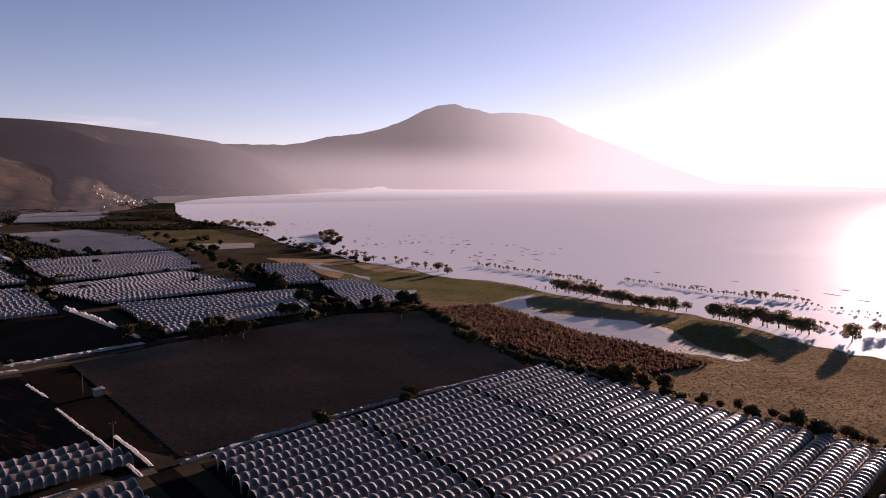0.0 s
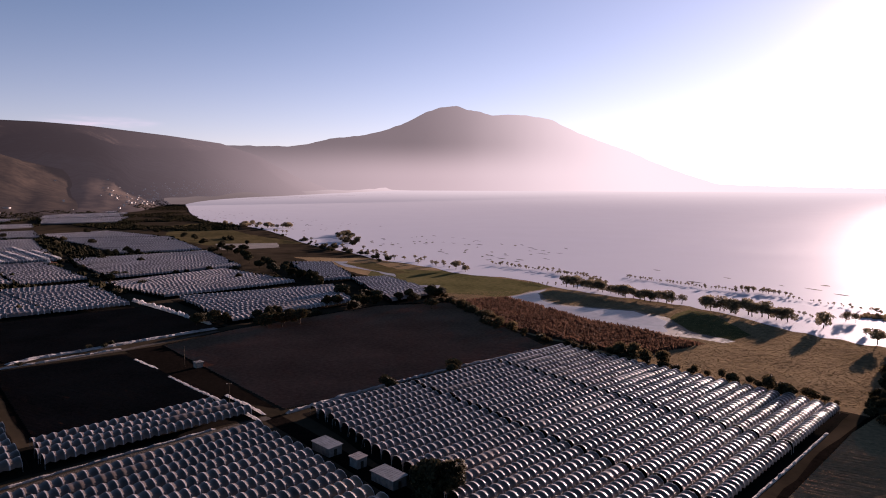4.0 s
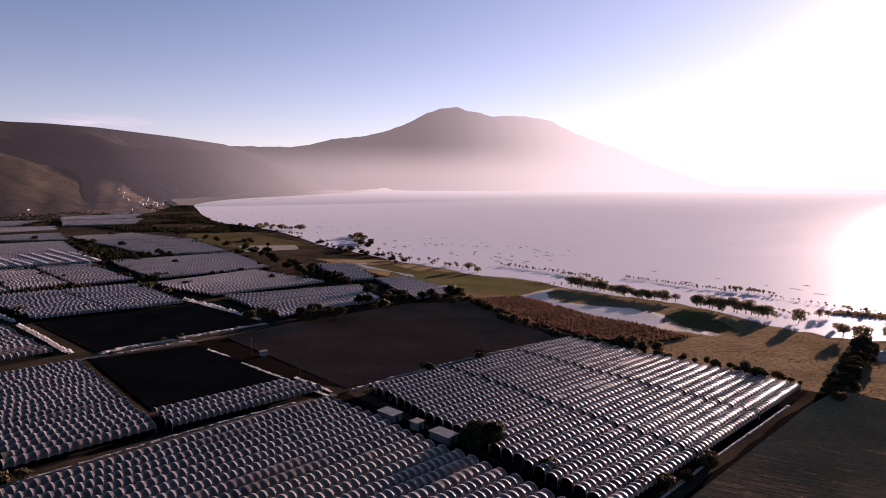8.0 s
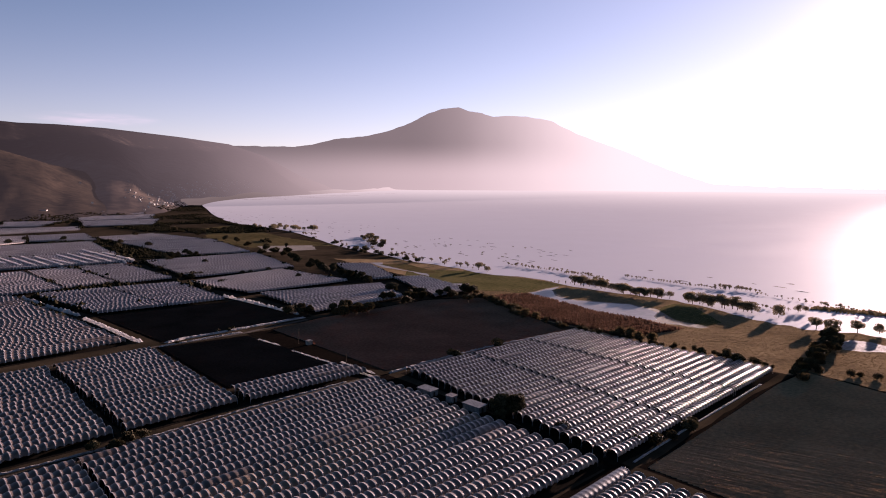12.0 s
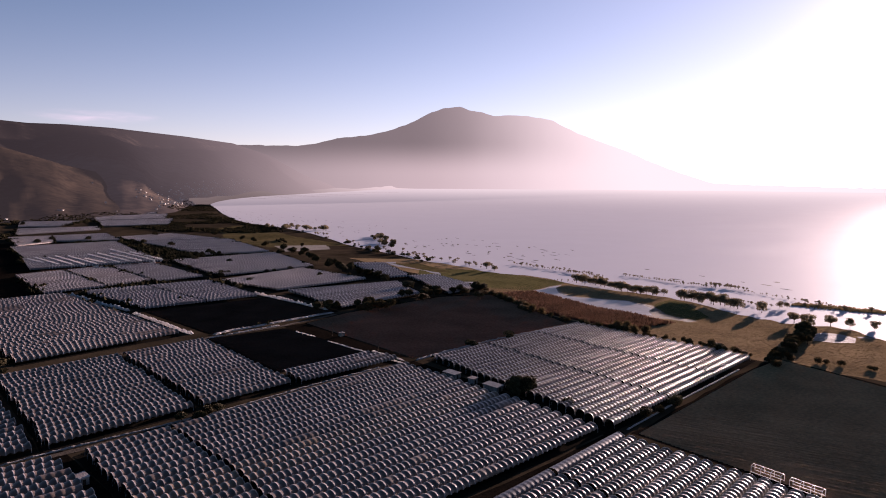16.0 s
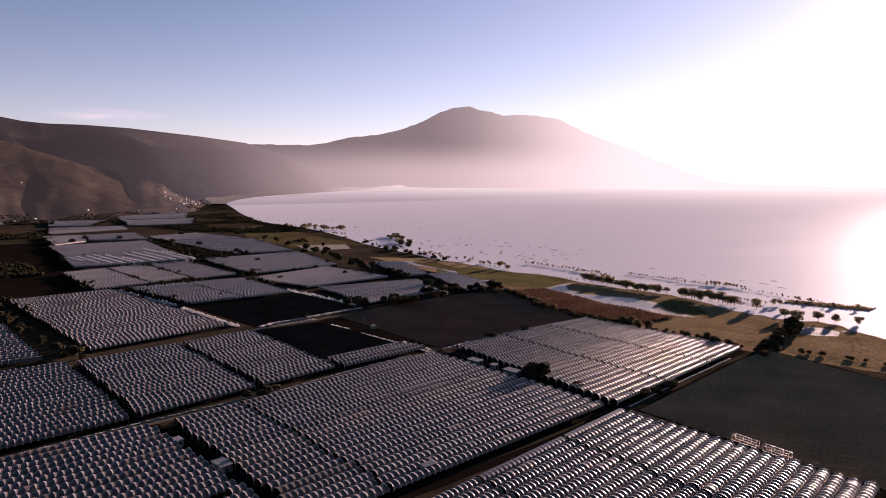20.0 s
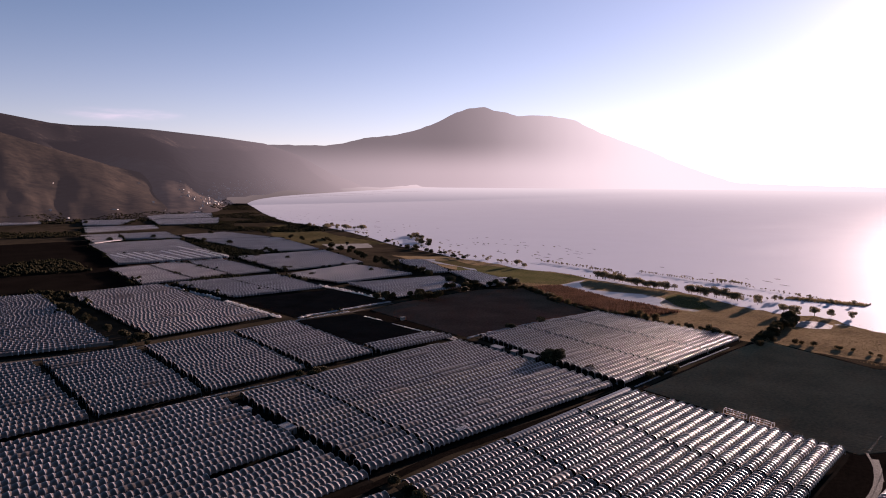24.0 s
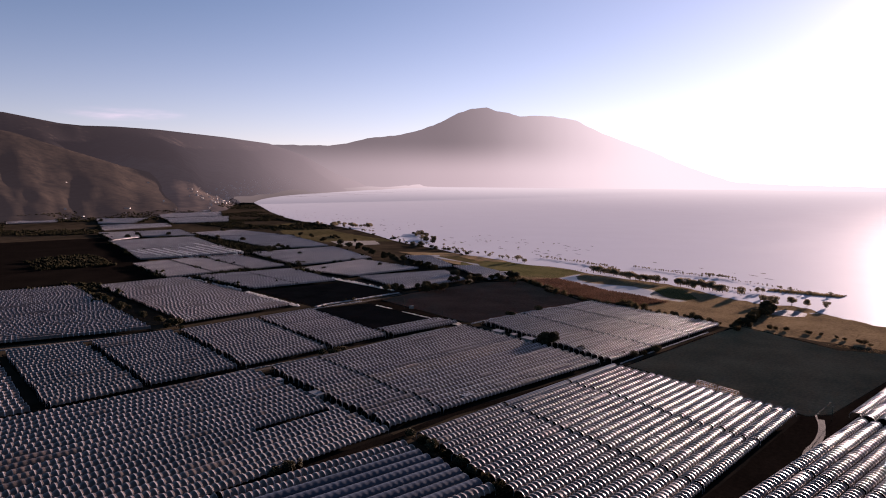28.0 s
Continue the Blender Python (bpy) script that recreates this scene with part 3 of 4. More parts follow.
def field_of_tunnels(q, label, near=True, cuts=(), depth=0.48, blue=(), dusty=(), short={}, period=2.75, count=0, seed=0, film=None):
    """Fills a field with parallel tunnels; cuts: where their roofs are broken along their length; blue: those with
    bluer, tighter film; dusty: those with yellowed film; short: those with a stretch left uncovered."""
    rng = random.Random(seed)
    width = ((Vector(q[0]) - Vector(q[2])).length + (Vector(q[1]) - Vector(q[3])).length) / 2
    n = count or max(1, round(width / PITCH))
    pitch = width / n
    all_v, all_f, all_r = [], [], []
    for i in range(n):
        v = (i + 0.5) / n
        a, b = quad_point(q, 0, v), quad_point(q, 1, v)
        a = a + (b - a).normalized() * rng.uniform(-1.0, 1.0)
        b = b + (b - a).normalized() * rng.uniform(-1.0, 1.0)
        marks = [0.0]
        for c in cuts:
            c += rng.uniform(-0.006, 0.006)
            marks += [c - 0.9 / (b - a).length, c + 0.9 / (b - a).length]
        marks += [short[i], 0.975, 1.0] if i in short else [1.0]
        spans = [(marks[k], marks[k + 1]) for k in range(0, len(marks), 2)]
        w, h = pitch * 0.92, 3.7 + rng.uniform(-0.08, 0.08)
        if near:
            empty = new("polytunnel")
            empty.location = (*a, 0)
            tagged(empty, label, "polytunnel", "polytunnels on the lakeside fields")
            d = Vector((*(b - a), 0)).normalized()
        for k, (s0, s1) in enumerate(spans):
            p, r = a.lerp(b, s0), a.lerp(b, s1)
            tight = (i, k) in blue
            dep = (0.08 if tight else depth) * rng.uniform(0.85, 1.15)
            if near:
                vs, fs, ribs = cover_mesh(p - a, r - a, w, h, dep, period, seed=rng.random(), world=a)
                mesh_object("cover", vs, fs, FILM_BLUE if tight else FILM_DIRTY if i in dusty else (film or FILM), empty, True, FILM_BLUE if tight else HOOP_GLINT, ribs)
                for e in (p, r):
                    vs, fs = hoop_mesh(Vector((*(e - a), 0)), d, w, h)
                    mesh_object("hoop", vs, fs, STEEL, empty)
            else:
                vs, fs, ribs = cover_mesh(p, r, w, h, dep, period, n=6, seed=rng.random(), world=(0, 0))
                all_r += ribs
                all_f += [tuple(x + len(all_v) for x in f) for f in fs]
                all_v += vs
    if not near:
        tagged(mesh_object("polytunnel_field", all_v, all_f, film or FILM_HAZED, None, True, HOOP_GLINT_FAR, all_r), label, "polytunnels", kind="stuff")


GREY = "long grey plastic polytunnel with a scalloped film roof"
NEAR_FIELDS = [
    dict(q=((17, -4), (149, -1), (7, -133), (156, -121)), cuts=(0.33, 0.68), count=25, period=2.6),
    dict(q=((-166, -22), (-5, -5), (-160, -139), (0, -131)), cuts=(0.2,), dusty=(9, 10, 11)),
    dict(q=((-156, -154), (-1, -139), (-165, -268), (4, -245)), cuts=(0.36, 0.7), blue=((0, 2), (0, 1)), count=21, period=2.5),
    dict(q=((-390, -27), (-176, -21), (-390, -172), (-165, -143)), cuts=(), short={15: 0.8}),
    dict(q=((-300, -154), (-168, -157), (-300, -215), (-166, -214)), cuts=(0.4,), blue=tuple((i, 1) for i in range(2, 9))),
    dict(q=((-140, -273), (17, -266), (-140, -342), (17, -336)), cuts=(0.5,)),
    dict(q=((24, -261), (190, -250), (24, -336), (190, -326)), cuts=(0.4,)),
    dict(q=((-177, 107), (-120, 113), (-175, -7), (-117, 0)), cuts=()),
    dict(q=((-115, 113), (-68, 119), (-112, 0), (-66, 5)), cuts=()),
    dict(q=((-62, 24), (-8, 27), (-62, 3), (1, 6)), cuts=()),
    dict(q=((-283, 113), (-241, 110), (-278, -17), (-233, -12)), cuts=()),
    dict(q=((-235, 110), (-184, 109), (-229, -11), (-179, -7)), cuts=()),
]
FAR_FIELDS = [
    ((-380, 115), (-290, 113), (-380, -22), (-286, -18)),
    ((-330, 372), (-203, 363), (-345, 152), (-192, 126)),
    ((-181, 348), (-99, 354), (-165, 132), (-73, 146)),
    ((-84, 355), (-32, 351), (-64, 243), (-18, 242)), ((-30, 351), (26, 346), (-16, 242), (26, 241)),
    ((34, 341), (138, 368), (53, 257), (152, 261)),
    ((57, 247), (164, 227), (55, 152), (140, 163)),
    ((50, 527), (185, 526), (47, 372), (159, 380)),
    ((92, 791), (216, 745), (104, 560), (186, 545)),
    ((83, 881), (179, 905), (92, 800), (209, 755)),
    ((-73, 809), (63, 812), (-79, 655), (48, 650)),
    ((-112, 499), (-69, 507), (-111, 366), (-60, 372)), ((-65, 507), (-24, 514), (-57, 376), (-17, 383)), ((-19, 514), (26, 511), (-13, 375), (32, 379)),
    ((206, 374), (237, 350), (171, 256), (198, 250)),
    ((196, 250), (222, 238), (160, 147), (204, 152)),
    ((-52, 980), (7, 975), (-63, 825), (-13, 858)), ((11, 973), (90, 970), (-4, 866), (76, 828)),
    ((-11, 1173), (119, 1147), (-33, 1037), (104, 1067)),
    ((25, 1383), (134, 1350), (-2, 1228), (63, 1198)),
    ((-152, 1448), (-54, 1428), (-163, 1324), (-64, 1335)),
    ((-115, 1858), (8, 1823), (-137, 1608), (-7, 1630)),
    ((35, 1841), (163, 1796), (-13, 1528), (127, 1642)),
    ((227, 1780), (410, 1729), (201, 1555), (361, 1557)),
    ((196, 1500), (374, 1517), (163, 1345), (314, 1345)),
    ((163, 1325), (319, 1312), (131, 1153), (253, 1138)),
    ((-83, 650), (50, 646), (-92, 540), (40, 530)),
    ((445, 2212), (540, 2240), (415, 2026), (464, 2028)),
]
for i, f in enumerate(NEAR_FIELDS):
    field_of_tunnels(label=GREY, seed=i + 1, **f)
for i, q in enumerate(FAR_FIELDS):
    field_of_tunnels(q, "rows of pale plastic polytunnels on a distant field", near=False, seed=50 + i, depth=0.38, period=3.2, film=FILM if i < 3 else FILM_HAZED)
for i, f in enumerate([d["q"] for d in NEAR_FIELDS] + FAR_FIELDS[:16]):
    grow = lambda a, b: tuple(Vector(a) + (Vector(a) - Vector(b)).normalized() * 3)
    patch("ground", [grow(f[0], f[3]), grow(f[1], f[2]), grow(f[3], f[0]), grow(f[2], f[1])], 0.06 + 0.002 * i, CROP_FLOOR, "dark cultivated soil under the polytunnels")

# bare fields
patch("ground", [(12, 6), (150, 4), (163, 40), (196, 130), (150, 150), (50, 140), (10, 128)], 0.024, MUDDY, "dark ploughed field without crops", 1.0)
patch("ground", [(-62, 126), (-8, 122), (2, 30), (-62, 28)], 0.025, MUDDY, "black bare field between tracks", 0.6)
patch("ground", [(-66, 238), (36, 239), (50, 148), (-56, 136)], 0.026, MUDDY, "black bare field between tracks", 0.6)
patch("ground", [(10, -140), (140, -128), (175, -128), (158, -205), (185, -250), (20, -256), (8, -250)], 0.027, MUDDY, "dark ploughed field beside the tunnels", 1.0)
patch("ground", [(-330, 380), (-100, 372), (-90, 520), (-60, 900), (-330, 900)], 0.036, MUDDY, "dark uncultivated land with scrub", 3.0)

patch("ground", [(-170, -240), (8, -246), (190, -246), (190, -262), (18, -266), (-170, -276)], 0.046, MUDDY, "muddy dark lane between tunnel blocks", 0.8)



def furrows(poly, gap, height, mat, label, seed=0):
    """Ploughed ridges across a field, from one edge to the other, uneven in height."""
    r = random.Random(seed)
    verts, faces = [], []
    turn = Matrix.Rotation(radians(20), 2)
    poly = [tuple(turn.inverted() @ Vector(p)) for p in poly]
    x = min(p[0] for p in poly) + gap
    while x < max(p[0] for p in poly):
        cut = sorted(p[1] + (q[1] - p[1]) * (x - p[0]) / (q[0] - p[0]) for p, q in zip(poly, poly[1:] + poly[:1]) if (p[0] > x) != (q[0] > x))
        for y0, y1 in zip(cut[::2], cut[1::2]):
            n = max(2, int((y1 - y0) / 7))
            k = len(verts)
            for i in range(n + 1):
                y, c = y0 + (y1 - y0) * i / n, x + r.uniform(-0.12, 0.12)
                verts += [(c - gap / 2, y, 0.03), (c, y, 0.05 + height * r.uniform(0.6, 1.2)), (c + gap / 2, y, 0.03)]
            for i in range(n):
                faces += [(k + 3 * i + j, k + 3 * i + 3 + j, k + 3 * i + 4 + j, k + 3 * i + 1 + j) for j in (0, 1)]
        x += gap
    verts = [(*(turn @ Vector(v[:2])), v[2]) for v in verts]
    faces = [f[::-1] for f in faces]
    tagged(mesh_object("ground", verts, faces, mat), label, "ground", kind="structure")


furrows([(12, 6), (150, 4), (163, 40), (192, 126), (150, 146), (50, 138), (10, 126)], 0.75, 0.28, SOIL, "dark ploughed ridges of a bare field", 1)
furrows([(-60, 124), (-10, 120), (0, 32), (-60, 30)], 0.75, 0.28, SOIL_WET, "black ploughed ridges between tracks", 2)
furrows([(-64, 236), (34, 237), (48, 150), (-54, 138)], 0.75, 0.28, SOIL_WET, "black ploughed ridges between tracks", 3)
furrows([(12, -142), (140, -130), (172, -130), (156, -205), (182, -248), (22, -254), (10, -248)], 0.7, 0.14, SOIL_GLARE, "dark ploughed ridges beside the tunnels", 4)

patch("ground", [(1, 28), (10, 8), (11, 127), (-8, 127), (-5, 80)], 0.032, MUDDY, "dark bare lane beside the ploughed field", 0.5)

# lakeside meadow and marsh
shore_line = [at_polar(a, lerp(SHORE, a) + 12)[:2] for a in (4, 10, 15, 20, 25, 30, 35, 40, 45, 50, 52.5)]
patch("ground", [(170, -330), (240, -330)] + shore_line + [(240, 430), (235, 380), (210, 160), (165, 40), (160, -130), (185, -250)], 0.02, MARSH,
      "brown marsh grass along the lake shore", 2.0)
patch("ground", [(166, -30), (214, -40), (222, 0), (218, 28), (232, 80), (235, 115), (195, 128), (168, 60)], 0.05, REED, "rust-red reed bed beside the pond", 3.0)
patch("ground", [(236, 118), (300, 128), (300, 240), (255, 300), (215, 260), (212, 165)], 0.055, GREEN, "green meadow by the lake", 2.0)
patch("ground", [(228, 116), (262, 122), (288, 125), (268, 113), (250, 93), (244, 76), (254, 53), (264, 33), (262, 10), (251, -3), (243, -14), (236, -34), (232, -47), (225, -45), (223, -30), (214, -10), (212, 9), (214, 33), (221, 66), (227, 92)], 0.07, MUD, "pale mud round the pond", 1.5, seed=3)
POND_EDGE = [(234, 116), (262, 119), (284, 122), (266, 113), (246, 93), (240, 76), (250, 53), (260, 33), (258, 12), (249, 0), (237, -6), (226, -12), (216, -6), (216, 9), (218, 33), (225, 66), (231, 92)]
patch("water", POND_EDGE, 0.09, POND, "shallow muddy pond in the marsh", 2.0, "water", 3)
patch("ground", [(266, 9), (243, -10), (233, -29), (234, -44), (253, -46), (266, -30), (296, 2), (292, 12)], 0.082, GREEN, "yellow-green grass at the pond's end", 2.5, seed=4)

# ---------------------------------------------------------------- tracks, banks and plastic sheeting
def strip(line, w, seed=0, wob=0.3):
    """The outline of a strip of ground along a line."""
    left, right = [], []
    for i, p in enumerate(line):
        a, c = Vector(line[max(i - 1, 0)]), Vector(line[min(i + 1, len(line) - 1)])
        d = (c - a).normalized()
        s = Vector((-d.y, d.x))
        left.append(tuple(Vector(p) + s * w / 2))
        right.append(tuple(Vector(p) - s * w / 2))
    return left + right[::-1]


def bank(name, line, w, h, mat, label, category, seed=0, lumpy=0.35, kind=""):
    """A low ridge along a line, lumpy in height and width."""
    rng = random.Random(seed)
    pts = []
    for p, q in zip(line, line[1:]):
        n = max(1, int(math.dist(p, q) / 1.6))
        pts += [Vector(p).lerp(Vector(q), k / n) for k in range(n)]
    pts.append(Vector(line[-1]))
    verts, faces = [], []
    for i, p in enumerate(pts):
        d = (pts[min(i + 1, len(pts) - 1)] - pts[max(i - 1, 0)]).normalized()
        s = Vector((-d.y, d.x))
        k = 1 + lumpy * rng.uniform(-1, 1)
        o = s * rng.uniform(-0.2, 0.2) * w * lumpy
        end = 0.15 if i in (0, len(pts) - 1) else 1.0
        for u, z in ((-0.5, 0.0), (-0.36, 0.7), (-0.1, 1.0), (0.16, 0.95), (0.38, 0.6), (0.5, 0.0)):
            verts.append((*(p + o + s * u * w * (0.8 + 0.2 * k)), max(0.0, z * h * k * end) + 0.02))
    m = 6
    for i in range(len(pts) - 1):
        for j in range(m - 1):
            faces.append((i * m + j, (i + 1) * m + j, (i + 1) * m + j + 1, i * m + j + 1))
    return tagged(mesh_object(name, verts, faces, mat, smooth=False), label, category, kind=kind)


ROAD_A = [(-400, -40), (-300, -30), (-231, -22), (-177, -15), (-111, -13), (-60, -5), (-8, 1), (4, 2)]
ROAD_B = [(-400, -182), (-300, -164), (-240, -153), (-163, -147), (-126, -141), (-46, -140), (2, -136), (8, -136)]
ROAD_C = [(-400, 140), (-290, 131), (-182, 116), (-120, 122), (-62, 128), (-8, 129), (42, 140)]
patch("road", strip(ROAD_A, 3.6), 0.10, TRACK, "narrow dirt track between tunnel fields", 0.3)
patch("road", strip(ROAD_B, 4.5), 0.104, MUDDY, "muddy track between tunnel fields", 0.4)
patch("road", strip(ROAD_C, 3.4), 0.108, TRACK, "dirt track beside the bare fields", 0.3)
patch("road", strip([(-172, 112), (-174, -6), (-170, -60), (-168, -140), (-165, -190), (-163, -270)], 7.0), 0.05, MUDDY, "dark drainage ditch between fields", 0.6)
patch("road", strip([(5, 2), (5, -60), (3, -136)], 6.5), 0.054, MUDDY, "dark service lane between tunnel blocks", 0.5)
patch("road", strip([(10, -254), (-8, -262), (-60, -272)], 3.0), 0.112, TRACK, "worn wheel track in the mud", 0.5)
patch("road", strip([(40, -246), (14, -250), (-10, -264)], 0.9), 0.116, TRACK, "worn pale wheel track in the mud", 0.5)
SHEETING = "white plastic sheeting bunched along a field edge"
bank("track_edge", [(-400, -33), (-231, -17), (-177, -11), (-111, -9), (-60, -1.5), (-14, 3)], 0.9, 0.5, PALE, "pale earth bank beside the dirt track", "bank", 1)
bank("track_edge", [(-380, 137), (-290, 128), (-186, 113)], 0.8, 0.5, PALE, "pale earth bank beside the dirt track", "bank", 2)
bank("canal_bank", [(-54, 134), (-42, 138), (-24, 139), (3, 143), (44, 147)], 3.2, 0.8, PALE, "pale raised canal bank between black fields", "bank", 3, 0.25)
bank("canal_bank", [(-60, 127), (-47, 128), (-20, 131), (-8, 132)], 1.6, 0.6, PALE, "pale earth bank beside the canal", "bank", 4)
bank("plastic_sheeting", [(-9, 108), (-6, 86)], 1.0, 0.7, SHEET, SHEETING, "plastic sheet", 5)
bank("plastic_sheeting", [(-6, 72), (-4, 48), (-2, 30), (-1, 14), (0, 0)], 1.0, 0.7, SHEET, SHEETING, "plastic sheet", 6)
bank("plastic_sheeting", [(2.2, 34), (3.4, 18), (4, 5)], 1.0, 0.8, SHEET, SHEETING, "plastic sheet", 7)
bank("plastic_sheeting", [(-92, 356), (-84, 300), (-74, 250)], 2.4, 1.7, SHEET, SHEETING, "plastic sheet", 8, 0.6)
bank("plastic_sheeting", [(-74, 238), (-70, 200), (-66, 150), (-64, 144)], 2.4, 1.7, SHEET, SHEETING, "plastic sheet", 9)
bank("plastic_sheeting", [(24, 344), (28, 300), (29, 285)], 2.2, 1.5, SHEET, SHEETING, "plastic sheet", 10)
bank("plastic_sheeting", [(34, 262), (40, 215), (45, 158)], 2.4, 1.7, SHEET, SHEETING, "plastic sheet", 11, 0.5)
bank("field_bank", [(12, -136.5), (63, -131), (100, -128), (134, -125)], 0.9, 0.5, PALE, "pale earth bank along the tunnels' edge", "bank", 12)
bank("field_bank", [(10, 1.5), (34, 4.5), (83, 7), (143, 5)], 1.4, 0.9, PALE, "pale earth bank along the ploughed field", "bank", 14)
bank("field_bank", [(20, -2), (60, 1.5), (110, 3)], 0.7, 0.5, PALE, "thin pale bank beside the tunnels", "bank", 15)
for x, y0, y1 in ((-72, 585, 640), (-62, 560, 645), (-50, 545, 640), (-40, 540, 650), (-28, 535, 640), (-18, 540, 600), (-4, 535, 645), (8, 540, 650), (20, 535, 640), (33, 530, 690), (44, 535, 640)):
    bank("plastic_sheeting", [(x - 8, y1), (x, y0)], 3.6, 4.3, SHEET, "white plastic sheet newly drawn over a tunnel", "plastic sheet", int(y1), 0.06)


# ---------------------------------------------------------------- sheds, racks and poles
def shed(x, y, turn, l, w, h, roof_mat, label):
    ob = new("shed")
    ob.matrix_world = pose(x, y, 0.05, 0, 0, turn)
    tagged(ob, label, "shed")
    t = 0.12
    for sx, sy, dx, dy in ((-l / 2, -w / 2, l, t), (-l / 2, w / 2 - t, l, t), (-l / 2, -w / 2 + t, t, w - 2 * t), (l / 2 - t, -w / 2 + t, t, w - 2 * t)):
        bm = bmesh.new()
        box(bm, sx, sy, 0, sx + dx, sy + dy, h)
        part("wall", bm, WALL, ob)
    bm = bmesh.new()
    box(bm, -l / 2 - 0.3, -w / 2 - 0.3, h, l / 2 + 0.3, w / 2 + 0.3, h + 0.14)
    for v in bm.verts:
        v.co.z += 0.06 * (v.co.y + w / 2)
    part("roof", bm, roof_mat, ob, "pale sheet roof with a slight fall")
    for k in range(int(l / 1.0)):
        bm = bmesh.new()
        xx = -l / 2 + 0.3 + k * 1.0
        box(bm, xx, -w / 2 - 0.3, h + 0.14, xx + 0.08, w / 2 + 0.3, h + 0.2)
        for v in bm.verts:
            v.co.z += 0.06 * (v.co.y + w / 2)
        part("roof_rib", bm, roof_mat, ob)
    bm = bmesh.new()
    box(bm, l / 2 + 0.002, -0.5, 0, l / 2 + 0.06, 0.5, min(2.0, h - 0.2))
    part("door", bm, BARK, ob, "dark plank door")
    return ob


shed(4.2, -35.5, -86, 8.5, 4.6, 2.6, WHITE_ROOF, "pale sheet-roofed packing shed beside the tunnels")
shed(5.6, -50, -86, 3.6, 3.2, 2.8, ROOF, "small worn hut between packing sheds")
shed(6.0, -64, -86, 9.0, 4.6, 2.6, WHITE_ROOF, "pale sheet-roofed packing shed beside the tunnels")
shed(-166.5, -80, -84, 8.0, 4.4, 2.8, WHITE_ROOF, "low shed with white roof by the ditch")
shed(-171.5, -46, -84, 5.0, 3.0, 2.5, ROOF, "small grey shed by the ditch")
shed(-108, -131.5, 3, 6.0, 2.6, 3.6, WHITE_ROOF, "small white-roofed water tank shed in the tunnel rows")
shed(8.5, 78, 10, 3.2, 2.4, 2.2, WALL, "small hut beside a pole on the field edge")


def rack(x, y, turn, l):
    """An uncovered steel frame for a short tunnel."""
    ob = new("tunnel_frame")
    ob.matrix_world = pose(x, y, 0.05, 0, 0, turn)
    tagged(ob, "bare pale steel frame standing at the tunnel ends", "frame", "steel frames at the field edge")
    w, h, r = 2.6, 2.4, 0.11
    for i in range(4):
        for sy in (-w / 2, w / 2):
            xx = -l / 2 + l * i / 3
            vs, fs = tube([], [], [(xx, sy, 0), (xx, sy, h)], r, r, 5)
            mesh_object("post", vs, fs, SHEET, ob)
    for sy in (-w / 2, w / 2):
        for z in (0.25, h):
            vs, fs = tube([], [], [(-l / 2, sy, z), (l / 2, sy, z)], r, r, 5)
            mesh_object("rail", vs, fs, SHEET, ob)
    for i in range(4):
        xx = -l / 2 + l * i / 3
        vs, fs = tube([], [], [(xx, -w / 2, h), (xx, 0, h + 0.5), (xx, w / 2, h)], r, r, 5)
        mesh_object("hoop", vs, fs, SHEET, ob)


rack(12.0, -193.5, -94, 10.5)
rack(10.8, -207, -94, 10.5)


def pole(x, y, h):
    ob = new("utility_pole")
    ob.location = (x, y, 0)
    tagged(ob, "thin wooden utility pole at the field edge", "pole", "poles by the track")
    vs, fs = tube([], [], [(0, 0, 0), (0, 0, h)], 0.16, 0.1, 8)
    mesh_object("mast", vs, fs, BARK, ob)
    vs, fs = tube([], [], [(-0.9, 0.2, h - 0.7), (0.9, -0.2, h - 0.7)], 0.07, 0.07, 5)
    mesh_object("crossarm", vs, fs, BARK, ob)
    for s in (-0.75, 0, 0.75):
        vs, fs = tube([], [], [(s, -0.22 * s, h - 0.64), (s, -0.22 * s, h - 0.4)], 0.07, 0.05, 6)
        mesh_object("insulator", vs, fs, WHITE_ROOF, ob)


pole(4.5, 83, 9)
pole(-0.5, 24, 8)
pole(12, -258, 8)


# ---------------------------------------------------------------- trees
def leaf_quads(lumps, count, size, rng):
    """Small leafy flakes filling ellipsoids (centre, radii): mostly near their skins, with gaps."""
    verts, faces = [], []
    total = sum(r[0] * r[1] * r[2] for _, r in lumps)
    for c, r in lumps:
        for _ in range(max(4, int(count * r[0] * r[1] * r[2] / total))):
            while True:
                v = Vector((rng.uniform(-1, 1), rng.uniform(-1, 1), rng.uniform(-0.85, 1)))
                if 0.25 < v.length < 1 and rng.random() < 0.25 + 0.75 * v.length:
                    break
            p = Vector(c) + Vector((v.x * r[0], v.y * r[1], v.z * r[2]))
            a = Vector((rng.gauss(0, 1), rng.gauss(0, 1), rng.gauss(0, 1))).normalized()
            b = a.orthogonal().normalized()
            s = size * rng.uniform(0.6, 1.4)
            k = len(verts)
            verts += [p - a * s, p - b * s * 0.6, p + a * s, p + b * s * 0.6]
            faces.append((k, k + 1, k + 2, k + 3))
    return verts, faces


PROTOS = {}


